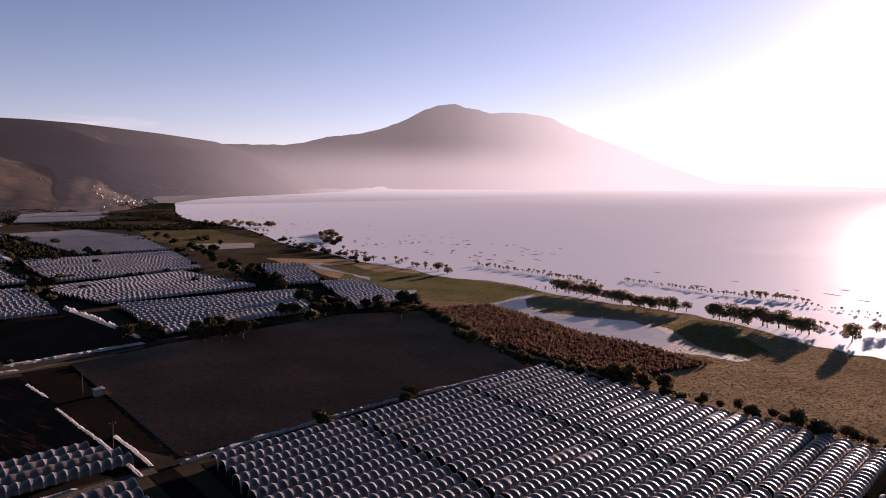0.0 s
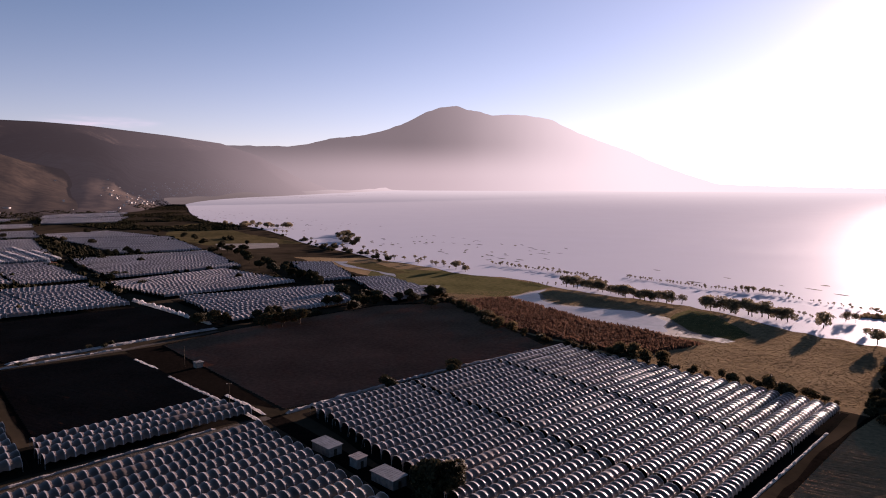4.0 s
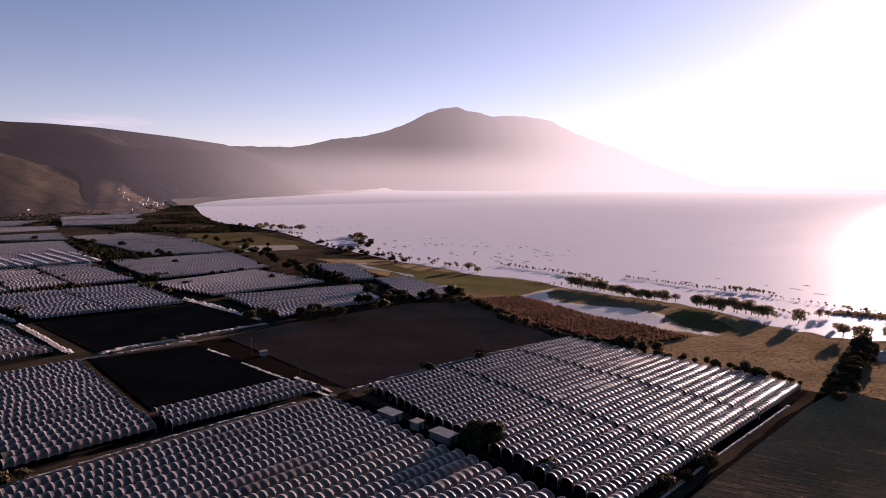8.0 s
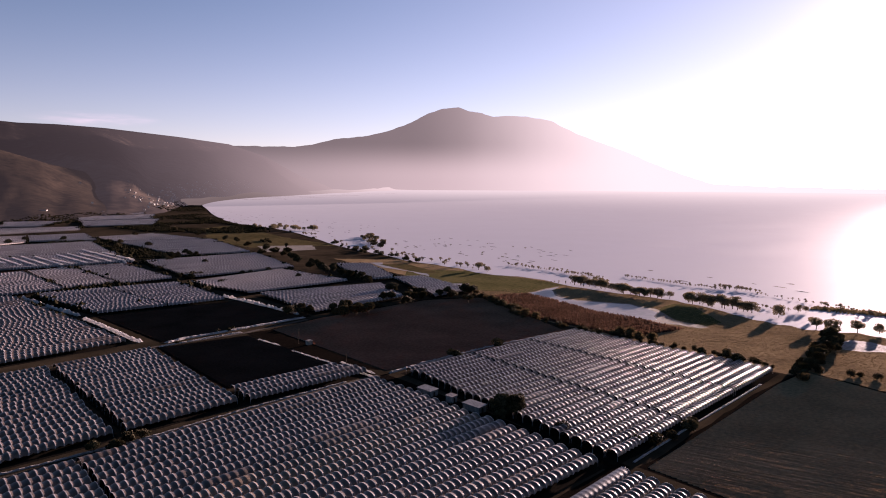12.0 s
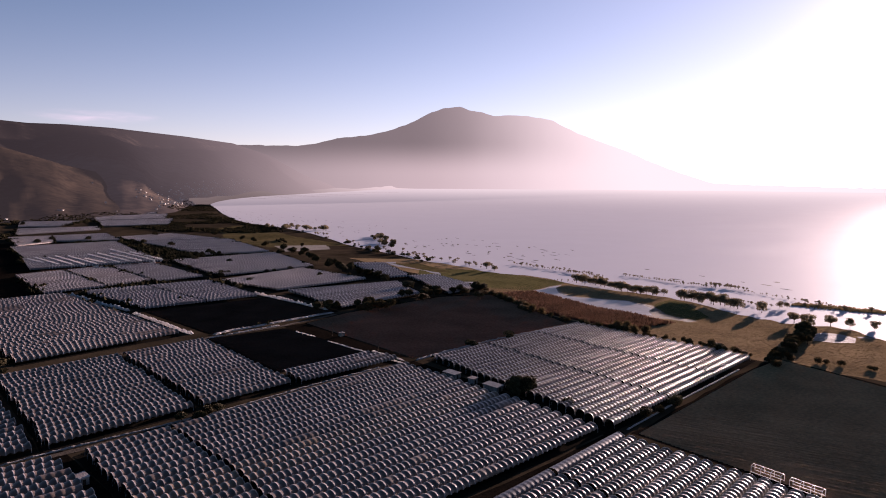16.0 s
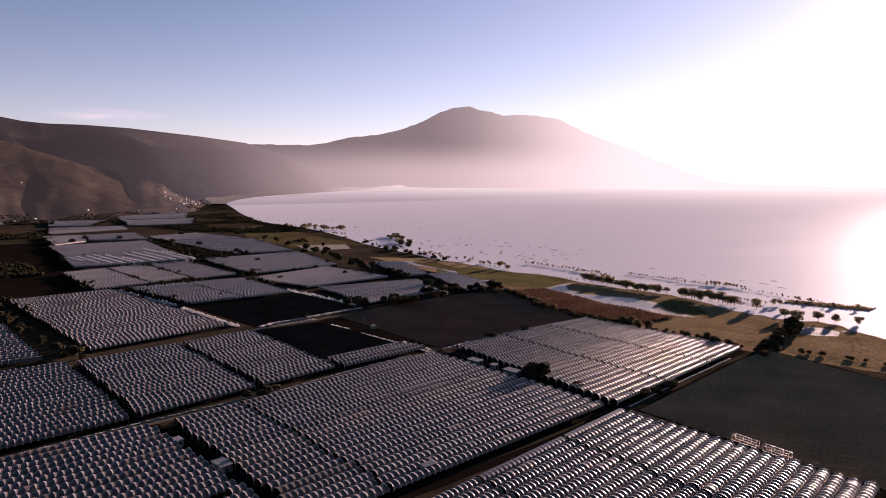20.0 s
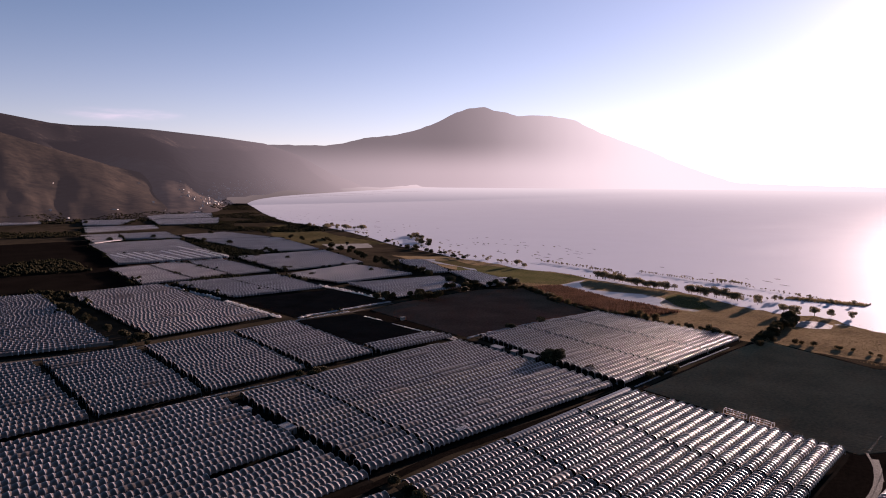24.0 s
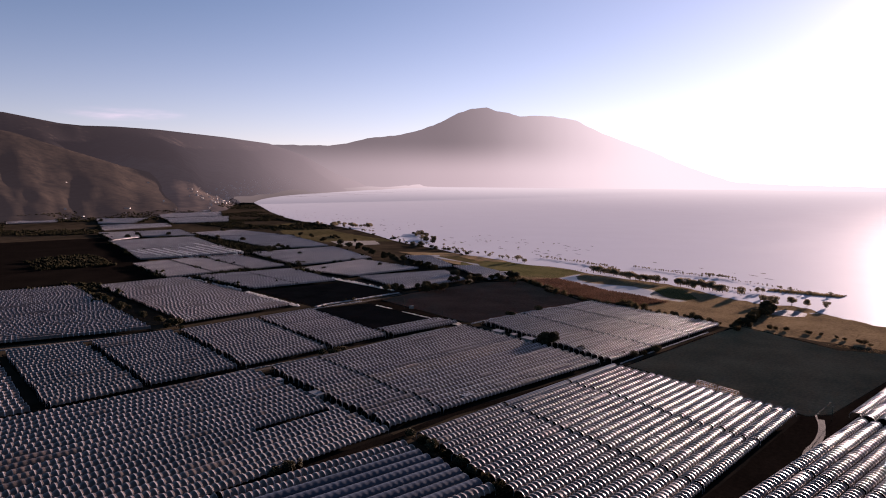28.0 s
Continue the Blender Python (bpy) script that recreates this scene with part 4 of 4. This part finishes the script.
def make_plant(kind, variant):
    rng = random.Random(f"{kind}{variant}")
    name, label, cat, mat, count, size = {
        "tree": ("tree", "broad dark green tree with a ragged crown", "tree", LEAF, 1200, 0.075),
        "bush": ("bush", "dense dark bush at a field edge", "bush", LEAF, 520, 0.10),
        "dry": ("bush", "dry brown-green bush at a field edge", "bush", LEAF_DRY, 520, 0.10),
        "sapling": ("flooded_tree", "sparse small tree standing in the lake water", "tree", LEAF_HAZED, 260, 0.06),
        "willow": ("tree", "rounded lakeside tree on a slender trunk", "tree", LEAF_HAZED, 950, 0.052)}[kind]
    ob = new(name)
    tagged(ob, label, cat, {"sapling": "trees standing in the lake", "tree": "trees on the lakeside plain", "willow": "trees along the shore"}.get(kind, "bushes between the fields"))
    vs, fs = [], []
    lumps = []
    low = kind in ("bush", "dry")
    if low:
        for k in range(4):
            a = rng.uniform(0, 6.28)
            tip = (0.35 * math.cos(a), 0.35 * math.sin(a), rng.uniform(0.5, 0.75))
            tube(vs, fs, [(0.04 * math.cos(a), 0.04 * math.sin(a), 0), (tip[0] * 0.5, tip[1] * 0.5, tip[2] * 0.6), tip], 0.03, 0.008, 5)
            lumps.append(((tip[0], tip[1], tip[2] * 0.75), (rng.uniform(0.25, 0.42), rng.uniform(0.25, 0.42), rng.uniform(0.28, 0.42))))
        lumps.append(((0, 0, 0.55), (0.4, 0.4, 0.42)))
    else:
        stem = 0.22 if kind == "sapling" else 0.3
        top = (rng.uniform(-0.05, 0.05), rng.uniform(-0.05, 0.05), stem)
        tube(vs, fs, [(0, 0, 0), (top[0] * 0.4, top[1] * 0.5, stem * 0.5), top], 0.032, 0.02, 7)
        n = 5 if kind == "sapling" else 6
        for k in range(n):
            a = 6.28 * (k + rng.uniform(-0.3, 0.3)) / n
            spread = rng.uniform(0.16, 0.28) if kind == "sapling" else rng.uniform(0.2, 0.34)
            tip = (spread * math.cos(a), spread * math.sin(a), rng.uniform(0.36, 0.8))
            tube(vs, fs, [top, ((top[0] + tip[0]) / 2, (top[1] + tip[1]) / 2, top[2] + (tip[2] - top[2]) * 0.6), tip], 0.018, 0.005, 5)
            r = rng.uniform(0.10, 0.15) if kind == "sapling" else rng.uniform(0.18, 0.26)
            lumps.append((tip, (r, r, r * 0.95)))
        lumps.append(((0, 0, 0.7), (0.27, 0.27, 0.3) if kind != "sapling" else (0.16, 0.16, 0.24)))
    mesh_object("trunk", vs, fs, BARK, ob, smooth=True)
    v, f = leaf_quads(lumps, count, size, rng)
    mesh_object("crown", v, f, mat, ob)
    return ob


def plant(kind, x, y, h, wide=1.0, z=0.0):
    """Plants a tree or bush h metres high."""
    r = random.Random(f"{kind}{x:.1f}{y:.1f}")
    key = (kind, r.randrange(4))
    if key not in PROTOS:
        ob = PROTOS[key] = make_plant(*key)
    else:
        ob = copy_thing(PROTOS[key], Matrix())
    ob.matrix_basis = pose(x, y, z, r.uniform(-3, 3), r.uniform(-3, 3), r.uniform(0, 360)) @ Matrix.Diagonal((h * wide, h * wide * r.uniform(0.85, 1.15), h, 1))
    return ob


rng = random.Random(5)
# two rows of trees on the shore
for i in range(21):
    plant("willow", 304 + 4 * math.sin(i * 0.35) + rng.uniform(-2, 2), 119 - i * 4.7 + rng.uniform(-1.4, 1.4), rng.uniform(6.5, 9.5), 1.25)
for i in range(13):
    plant("willow", 303 + rng.uniform(-2, 2), 8 - i * 4.4 + rng.uniform(-1.2, 1.2), rng.uniform(7.0, 10.0), 1.25)
plant("willow", 300, -63, 9.5)
for x, y, h in ((306, 248, 8.5), (303, 232, 6), (309, 236, 5), (280, -95, 8), (273, -107, 10), (289, -116, 8), (296, -126, 7), (330, -64, 6), (334, -68, 5), (300, -84, 4), (304, -139, 6)):
    plant("willow", x, y, h, 1.1)
for x, y, h in ((166, -24, 6.5), (168, -30, 7), (165, -38, 6), (167, -47, 6.5), (166, -92, 6), (163, 40, 6), (165, 52, 6.5)):
    plant("dry", x, y, h, 0.9)
# dense trees from the tunnels' corner to the shore
for i in range(26):
    s = i / 25
    plant("tree" if i % 3 else "dry", 156 + 86 * s + rng.uniform(-4, 4), -133 + 14 * s + rng.uniform(-4, 4), rng.uniform(3, 5) + 3.0 * s, 1.1)
for i in range(16):
    s = i / 15
    plant("dry", 172 + 10 * math.sin(s * 4) + rng.uniform(-3, 3) + 20 * s, -130 - 110 * s + rng.uniform(-4, 4), rng.uniform(2, 4), 1.3)
# shrubs along the ploughed field and the tunnels' lake side
HEDGE = [(206, 168), (197, 135), (188, 112), (172, 75), (163, 50), (161, 20), (162, 0), (165, -30), (163, -60), (166, -98), (164, -120)]
for p, q in zip(HEDGE, HEDGE[1:]):
    n = int(math.dist(p, q) / 4.2) + 1
    for k in range(n):
        s = k / n
        x, y = p[0] + (q[0] - p[0]) * s, p[1] + (q[1] - p[1]) * s
        plant(rng.choice(("bush", "dry", "dry")), x + rng.uniform(-4, 5), y + rng.uniform(-2, 2), rng.uniform(2.2, 5.0) * (1.2 if y > 60 else 0.75), rng.uniform(0.9, 1.4))
for x, y, h in ((56, 8, 4), (92, 8, 4.5), (10, -74, 8.5), (14, -79, 9), (12, -82, 7.5), (8, -78, 5), (15, -104, 4.5), (13, -108, 3), (25, -129, 4), (32, -132, 4.5), (41, -134, 3.5), (55, -133, 4.5), (60, -131, 3.5),
                (-113, -8, 4), (-108, -7, 3.5), (-118, -9, 3), (-158, -160, 4.2), (-158, -168, 4.8), (-160, -178, 3.8), (-159, -187, 4.5), (-161, -196, 3.6), (-161, -205, 4.4), (-162, -214, 4.8),
                (-216, -149, 4.5), (-222, -151, 4), (-210, -148, 3.5), (-157, -150, 3.5), (48, 160, 6), (53, 156, 5), (74, 146, 6.5), (80, 150, 6), (70, 152, 5), (88, 147, 4.5), (96, 143, 3.5), (104, 146, 3), (122, 163, 6),
                (128, 160, 6), (138, 152, 5.5), (145, 158, 6), (152, 165, 6.5), (158, 160, 6), (168, 150, 5), (178, 150, 6), (193, 147, 7), (199, 142, 6), (168, 284, 5), (174, 275, 4.5), (181, 361, 6), (184, 372, 7),
                (181, 407, 7), (186, 420, 7.5), (190, 395, 6), (192, 440, 7), (196, 455, 7), (200, 480, 6.5), (186, 344, 6), (179, 330, 5), (172, 300, 5), (168, 255, 5), (160, 240, 5.5), (55, 387, 4.5), (61, 385, 4), (81, 545, 6),
                (90, 548, 6.5), (98, 550, 6), (114, 556, 6), (120, 553, 5), (74, 381, 3), (211, 550, 7), (216, 560, 7.5), (222, 575, 6), (257, 582, 5), (56, 322, 4), (62, 326, 3.5), (32, 294, 4), (38, 300, 3), (45, 452, 4), (39, 163, 5),
                (44, 166, 4.5), (66, 143, 3.5), (-187, 268, 3.5), (-173, 143, 4), (-178, 160, 3.5), (-182, 190, 3), (-184, 220, 3.5), (-186, 245, 3), (-188, 290, 3.5), (-190, 330, 4), (-180, 128, 4), (-168, 136, 3.5), (-172, 120, 3),
                (150, 369, 3.5), (128, 380, 3), (110, 377, 3), (100, 375, 3), (130, 378, 3.5), (-20, 141, 2.5), (-13, 140, 2.5), (-9, 143, 2.2), (-50, 128, 2)):
    h *= 1.3 if y > 130 and x > 30 else 1.0
    plant("tree" if h >= 6.5 else ("bush" if (x + y) % 2 < 1.2 else "dry"), x, y, h, 1.0 if h > 6 else 1.15)
for x, y, h in ((185, 510, 9), (214, 528, 8), (127, 309, 6), (172, 366, 8), (168, 331, 9), (169, 285, 8), (47, 368, 6), (76, 517, 7), (110, 699, 8), (100, 471, 6), (169, 135, 8), (169, 116, 7), (135, 150, 8),
                (151, 191, 9), (171, 269, 8), (167, 296, 8), (160, 242, 8), (231, 688, 9), (216, 616, 9), (233, 734, 8), (229, 840, 9), (233, 957, 9), (219, 507, 9), (73, 128, 8), (83, 127, 9), (66, 132, 8)):
    plant("tree", x, y, h, rng.uniform(1.1, 1.4))
for x, y, h in ((127, 140, 7), (141, 149, 7), (149, 148, 7), (84, -1, 5), (53, -1, 5), (159, -101, 6), (160, -81, 5), (38, 377, 6), (49, 571, 6), (90, 764, 8), (146, 886, 8), (203, 511, 9), (115, 574, 8), (71, 703, 8),
                (-196, 277, 7), (-193, 259, 7), (-191, 216, 7), (-185, 173, 6), (-180, 146, 6), (-174, 125, 7), (-126, -12, 5), (-120, -16, 5), (124, 1252, 9), (13, 1284, 9), (-6, 895, 8), (38, 865, 8), (-34, 854, 8)):
    plant("tree", x, y, h, rng.uniform(1.1, 1.4))
# the thicket at the tunnels' lakeside corner
for x, y, h in ((168, -131, 5.5), (178, -130, 6.5), (188, -129, 7.5), (197, -127, 8), (206, -125, 8), (216, -124, 8), (228, -121, 9), (238, -118, 11)):
    plant("tree", x, y, h, 1.1)
for i in range(12):
    plant("bush", 100 + rng.uniform(-12, 12), 148 + rng.uniform(-6, 6), rng.uniform(1.2, 2.4), 1.4)
# trees that stand in the lake
FLOODED = [((362, 258), (364, 175), 16, 5), ((360, 175), (362, 128), 14, 4.5), ((386, 122), (384, 56), 16, 4), ((381, 55), (386, 15), 8, 5), ((392, 30), (396, -8), 10, 6), ((384, -10), (372, -90), 12, 3.5),
           ((330, -20), (326, -60), 8, 4), ((344, 130), (338, 106), 10, 5), ((296, 150), (306, 124), 5, 4)]
for p, q, n, h in FLOODED:
    n *= 2
    for k in range(n):
        s = (k + rng.uniform(-0.4, 0.4)) / n
        plant("sapling", p[0] + (q[0] - p[0]) * s + rng.uniform(-4, 4), p[1] + (q[1] - p[1]) * s, h * rng.uniform(0.35, 0.85), rng.uniform(0.9, 1.5))
for k in range(9):
    plant("sapling", rng.uniform(354, 376), rng.uniform(-124, -66), rng.uniform(2.5, 5), 1.6)
for k in range(26):
    s = rng.random()
    plant("willow" if k % 2 else "bush", 367 + 76 * s + rng.uniform(-12, 12), 510 + 150 * s + rng.uniform(-15, 15), rng.uniform(4, 8), 1.2)
for k in range(26):
    s = rng.random()
    plant("willow", 385 + 62 * s + rng.uniform(-15, 15), 940 - 110 * s + rng.uniform(-30, 30), rng.uniform(6, 11), 1.2)
for k in range(30):
    a = rng.uniform(52, 64)
    plant("bush", *at_polar(a, lerp(SHORE, a) + rng.uniform(-25, 30))[:2], rng.uniform(2.5, 5.5), 1.3)


for k in range(46):
    a = rng.uniform(46, 63)
    plant("sapling", *at_polar(a, lerp(SHORE, a) + rng.uniform(8, 55))[:2], rng.uniform(2.5, 6.0), rng.uniform(1.1, 1.8))


# ---------------------------------------------------------------- grass, reeds and scrub
def tufts(name, points, h, w, mat, label, cat, seed):
    """Many small upright blades: three crossed, tapering flakes each."""
    r = random.Random(seed)
    verts, faces = [], []
    for x, y in points:
        hh, ww = h * r.uniform(0.5, 1.4), w * r.uniform(0.6, 1.4)
        for k in range(3):
            a = r.uniform(0, math.pi)
            dx, dy = math.cos(a) * ww, math.sin(a) * ww
            lx, ly = r.uniform(-0.3, 0.3) * hh, r.uniform(-0.3, 0.3) * hh
            n = len(verts)
            verts += [(x - dx, y - dy, 0), (x + dx, y + dy, 0), (x + dx * 0.7 + lx, y + dy * 0.7 + ly, hh * 0.8), (x + lx * 1.4, y + ly * 1.4, hh), (x - dx * 0.6 + lx, y - dy * 0.6 + ly, hh * 0.7)]
            faces.append((n, n + 1, n + 2, n + 3, n + 4))
    return tagged(mesh_object(name, verts, faces, mat), label, cat, kind="stuff")


def inside(p, poly):
    hit, j = False, len(poly) - 1
    for i in range(len(poly)):
        if (poly[i][1] > p[1]) != (poly[j][1] > p[1]) and p[0] < (poly[j][0] - poly[i][0]) * (p[1] - poly[i][1]) / (poly[j][1] - poly[i][1]) + poly[i][0]:
            hit = not hit
        j = i
    return hit


REED_BED = [(166, -30), (210, -40), (218, 0), (215, 28), (228, 80), (233, 113), (195, 128), (168, 60)]
MEADOW = [(166, -240), (280, -190), (292, -110), (300, -60), (306, 0), (300, 110), (212, 160), (166, 20)]
blades = material("reed_blades", (0.06, 0.032, 0.022), (0.115, 0.06, 0.038), 0.9, 0.6, 0.05, specular=0.05, island=0.3, transmit=0.3)
grass = material("grass_blades", (0.14, 0.098, 0.052), (0.26, 0.18, 0.094), 0.9, 0.6, 0.05, specular=0.05, island=0.3, transmit=0.3)
weeds = material("water_weed", (0.03, 0.03, 0.015), (0.09, 0.075, 0.04), 0.9, 0.6, 0.05, specular=0.1, island=0.3)
pts = [p for p in ((rng.uniform(160, 240), rng.uniform(-45, 130)) for _ in range(16000)) if inside(p, REED_BED)]
tufts("reed", pts, 1.7, 0.45, blades, "dense rust-red reeds", "reeds", 1)
pts = []
while len(pts) < 24000:
    p = (rng.uniform(160, 308), rng.uniform(-245, 160))
    if inside(p, MEADOW) and not inside(p, POND_EDGE) and not inside(p, REED_BED) and noise.noise(Vector((p[0] * 0.05, p[1] * 0.05, 9))) > -0.45:
        pts.append(p)
tufts("grass", pts, 0.12, 0.35, grass, "tussocky brown marsh grass", "grass", 2)


def floating_mats(n):
    verts, faces = [], []
    r = random.Random(31)
    spots = [(r.uniform(380, 540), r.uniform(250, 560)) for _ in range(n)] + [(r.uniform(400, 620), r.uniform(700, 1900)) for _ in range(150)] + [(r.uniform(395, 470), r.uniform(-60, 140)) for _ in range(9)]
    for x, y in spots:
        az = math.degrees(math.atan2(y - HUB.y, x - HUB.x))
        if math.hypot(x - HUB.x, y - HUB.y) < lerp(SHORE, az) + 12:
            continue
        l, w, k = r.uniform(2, 9), r.uniform(0.8, 2.1), len(verts)
        m = 12
        a0 = r.uniform(-0.5, 0.5) + 1.2
        for i in range(m):
            t = 2 * math.pi * i / m
            u, v = math.cos(t) * l * r.uniform(0.7, 1.2), math.sin(t) * w * r.uniform(0.7, 1.2)
            verts.append((x + u * math.cos(a0) - v * math.sin(a0), y + u * math.sin(a0) + v * math.cos(a0), 0.16))
        verts.append((x, y, r.uniform(0.3, 0.5)))
        faces += [(k + i, k + (i + 1) % m, k + m) for i in range(m)]
    tagged(mesh_object("water_plant", verts, faces, weeds), "small dark mats of floating water plants", "water plants", kind="stuff")


floating_mats(64)
pts = []
while len(pts) < 1500:
    s = rng.random()
    p = (356 + 18 * s + rng.gauss(0, 4), -64 - 62 * s)
    pts.append(p)
tufts("reed", pts, 1.1, 0.6, grass, "bed of brown reeds standing in the lake", "reeds", 6)

# flooded field and wet pools by the meadow
patch("water", [(252, 372), (262, 362), (250, 330), (244, 290), (246, 262), (236, 246), (242, 290), (240, 330)], 0.085, POND, "flooded strip with standing water", 3.0, "water", 5)
patch("ground", [(252, 356), (278, 338), (262, 256), (248, 262), (250, 300)], 0.095, FIELD, "grass island in the flooded field", 3.0, seed=6)
patch("water", [(205, 196), (226, 176), (236, 186), (214, 206)], 0.075, POND, "small pool in the meadow", 2.5, "water", 7)
patch("ground", [(234, 624), (301, 591), (277, 535), (210, 545)], 0.07, MUD, "pale bare field near the shore", 2.0)
patch("ground", [(220, 610), (208, 727), (300, 1000), (390, 1060), (330, 730), (330, 560)], 0.045, FIELD, "strip of green fields by the shore", 3.0, seed=9)


patch("ground", [(234, -122), (252, -118), (265, -120), (268, -128), (262, -140), (250, -144), (240, -136)], 0.075, PALE, "bare pale sand by the shore trees", 2.0, seed=11)
patch("road", strip([(268, -140), (282, -160), (292, -185), (300, -220)], 3.0), 0.06, PALE, "pale sandy footpath through the meadow", 0.6)


def clump(verts, faces, r, x, y, z, h, n):
    """One far tree: a heap of small leafy lumps."""
    for _ in range(n):
        cx, cy, cz = x + r.gauss(0, h * 0.5), y + r.gauss(0, h * 0.5), z + h * r.uniform(0.2, 0.6)
        k, s = len(verts), h * r.uniform(0.3, 0.6)
        verts += [(cx + s * r.uniform(0.6, 1.4), cy, cz), (cx - s * r.uniform(0.6, 1.4), cy, cz), (cx, cy + s * r.uniform(0.6, 1.4), cz), (cx, cy - s * r.uniform(0.6, 1.4), cz), (cx, cy, cz + s * r.uniform(0.5, 1.1)),
                  (cx, cy, cz - s)]
        faces += [tuple(k + i for i in f) for f in ((0, 2, 4), (2, 1, 4), (1, 3, 4), (3, 0, 4), (2, 0, 5), (1, 2, 5), (3, 1, 5), (0, 3, 5))]


def far_wood():
    """Scrub and trees of the valley floor and the foot of the hills, too far off to tell apart."""
    r = random.Random(12)
    verts, faces = [], []
    fields = [(q[0], q[1], q[3], q[2]) for q in FAR_FIELDS] + [(d["q"][0], d["q"][1], d["q"][3], d["q"][2]) for d in NEAR_FIELDS]
    made = 0
    spots = []
    for q in fields[:len(FAR_FIELDS)]:
        for p0, p1 in ((q[0], q[1]), (q[1], q[2]), (q[3], q[0])):
            n = int(math.dist(p0, p1) / 9)
            for k in range(n):
                u = (k + r.random()) / n
                x, y = p0[0] + (p1[0] - p0[0]) * u + r.gauss(0, 2), p0[1] + (p1[1] - p0[1]) * u + r.gauss(0, 2)
                if noise.noise(Vector((x * 0.02, y * 0.02, 3.0))) > -0.05 and y > 250:
                    spots.append((x, y, r.uniform(2.5, 5.5)))
    while made < 4200 + len(spots):
        if made < len(spots):
            x, y, h = spots[made]
            clump(verts, faces, r, x, y, 0.0, h, 7)
            made += 1
            continue
        az, d = r.uniform(64, 92), r.uniform(600, 3000)
        if az < 69.8 and lerp(SHORE, az) - 20 < d:
            continue
        x, y, _ = at_polar(az, d)
        if noise.noise(Vector((x * 0.006, y * 0.006, 4.0))) < (0.12 if d < 1500 else -0.05) or (-130 < x < 60 and 500 < y < 680) or any(inside((x, y), f) for f in fields):
            continue
        z = foot_z(az, d)
        if z > 14:
            continue
        h = r.uniform(2.0, 4.5) * (1.0 if d < 1700 else 0.7)
        clump(verts, faces, r, x, y, z, h, 4)
        made += 1
    tagged(mesh_object("far_wood", verts, faces, LEAF_FAR), "scattered dark trees and scrub of the valley floor", "trees", kind="stuff")


far_wood()


# ---------------------------------------------------------------- lakeside town
def house(variant):
    r = random.Random(variant)
    ob = new("house")
    tagged(ob, "small pale house of the lakeside town", "house", "houses of the town")
    l, w, h = r.uniform(7, 13), r.uniform(6, 9), r.uniform(3, 5.5)
    bm = bmesh.new()
    box(bm, -l / 2, -w / 2, -2, l / 2, w / 2, h)
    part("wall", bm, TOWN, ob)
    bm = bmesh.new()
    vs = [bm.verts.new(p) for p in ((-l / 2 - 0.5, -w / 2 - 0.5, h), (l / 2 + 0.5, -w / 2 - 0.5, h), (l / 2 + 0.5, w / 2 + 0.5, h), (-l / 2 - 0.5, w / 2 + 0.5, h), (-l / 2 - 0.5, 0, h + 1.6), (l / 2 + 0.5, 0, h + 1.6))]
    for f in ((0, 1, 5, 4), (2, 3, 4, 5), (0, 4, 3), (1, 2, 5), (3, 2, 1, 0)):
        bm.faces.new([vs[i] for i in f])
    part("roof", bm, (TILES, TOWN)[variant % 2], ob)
    for k in range(2):
        bm = bmesh.new()
        box(bm, -l / 4 + k * l / 3, -w / 2 - 0.05, 1.0, -l / 4 + k * l / 3 + 1.4, -w / 2 + 0.02, 2.4)
        part("window", bm, BARK, ob)
    return ob


homes = [house(k) for k in range(5)]
placed = 0
while placed < 380:
    if placed < 366:
        az, s = rng.triangular(63.0, 75, 68), rng.betavariate(1.2, 2.0)
    else:
        az, s = rng.uniform(72, 86), rng.betavariate(1, 2)
    foot = max(lerp(FOOT_D, az), lerp(SPUR_FOOT, az) if az > 69 else 0)
    d = foot + 20 + s * 760
    z = foot_z(az, d)
    if z > 85:
        continue
    z += 0.5
    m = Matrix.Translation(at_polar(az, d, z)) @ pose(0, 0, 0, 0, 0, rng.uniform(0, 180)) @ Matrix.Scale(rng.uniform(0.5, 0.85), 4)
    if placed >= 372:
        m = m @ Matrix.Diagonal((2.2, 1.5, 0.7, 1))
    if placed < 5:
        homes[placed].matrix_basis = m
    else:
        copy_thing(homes[placed % 5], m)
    placed += 1

# low spits of land across the bay
for a0, a1, d, w in ((56.5, 63.5, 3650, 26), (58.0, 65.0, 3420, 18), (53.5, 58.0, 3900, 22), (62.5, 66.0, 3180, 14)):
    line = [at_polar(a0 + (a1 - a0) * k / 10, d + 60 * math.sin(k * 0.6 + a0)) for k in range(11)]
    line = [(p[0], p[1]) for p in line]
    pts = strip(line, w)
    bm = bmesh.new()
    vs = [bm.verts.new((x, y, lake_rise(math.degrees(math.atan2(y - HUB.y, x - HUB.x)), d) + 1.2)) for x, y in pts]
    for k in range(10):
        bm.faces.new((vs[k], vs[k + 1], vs[20 - k], vs[21 - k]))
    bmesh.ops.recalc_face_normals(bm, faces=bm.faces)
    me = bpy.data.meshes.new("ground")
    bm.to_mesh(me)
    bm.free()
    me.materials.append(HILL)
    tagged(new("ground", me), "thin low spit of land across the bay", "ground", kind="structure")
patch("ground", [(-80, 650), (50, 646), (40, 524), (-83, 532)], 0.05, SOIL, "uncovered beds with strips of plastic", 1.0)
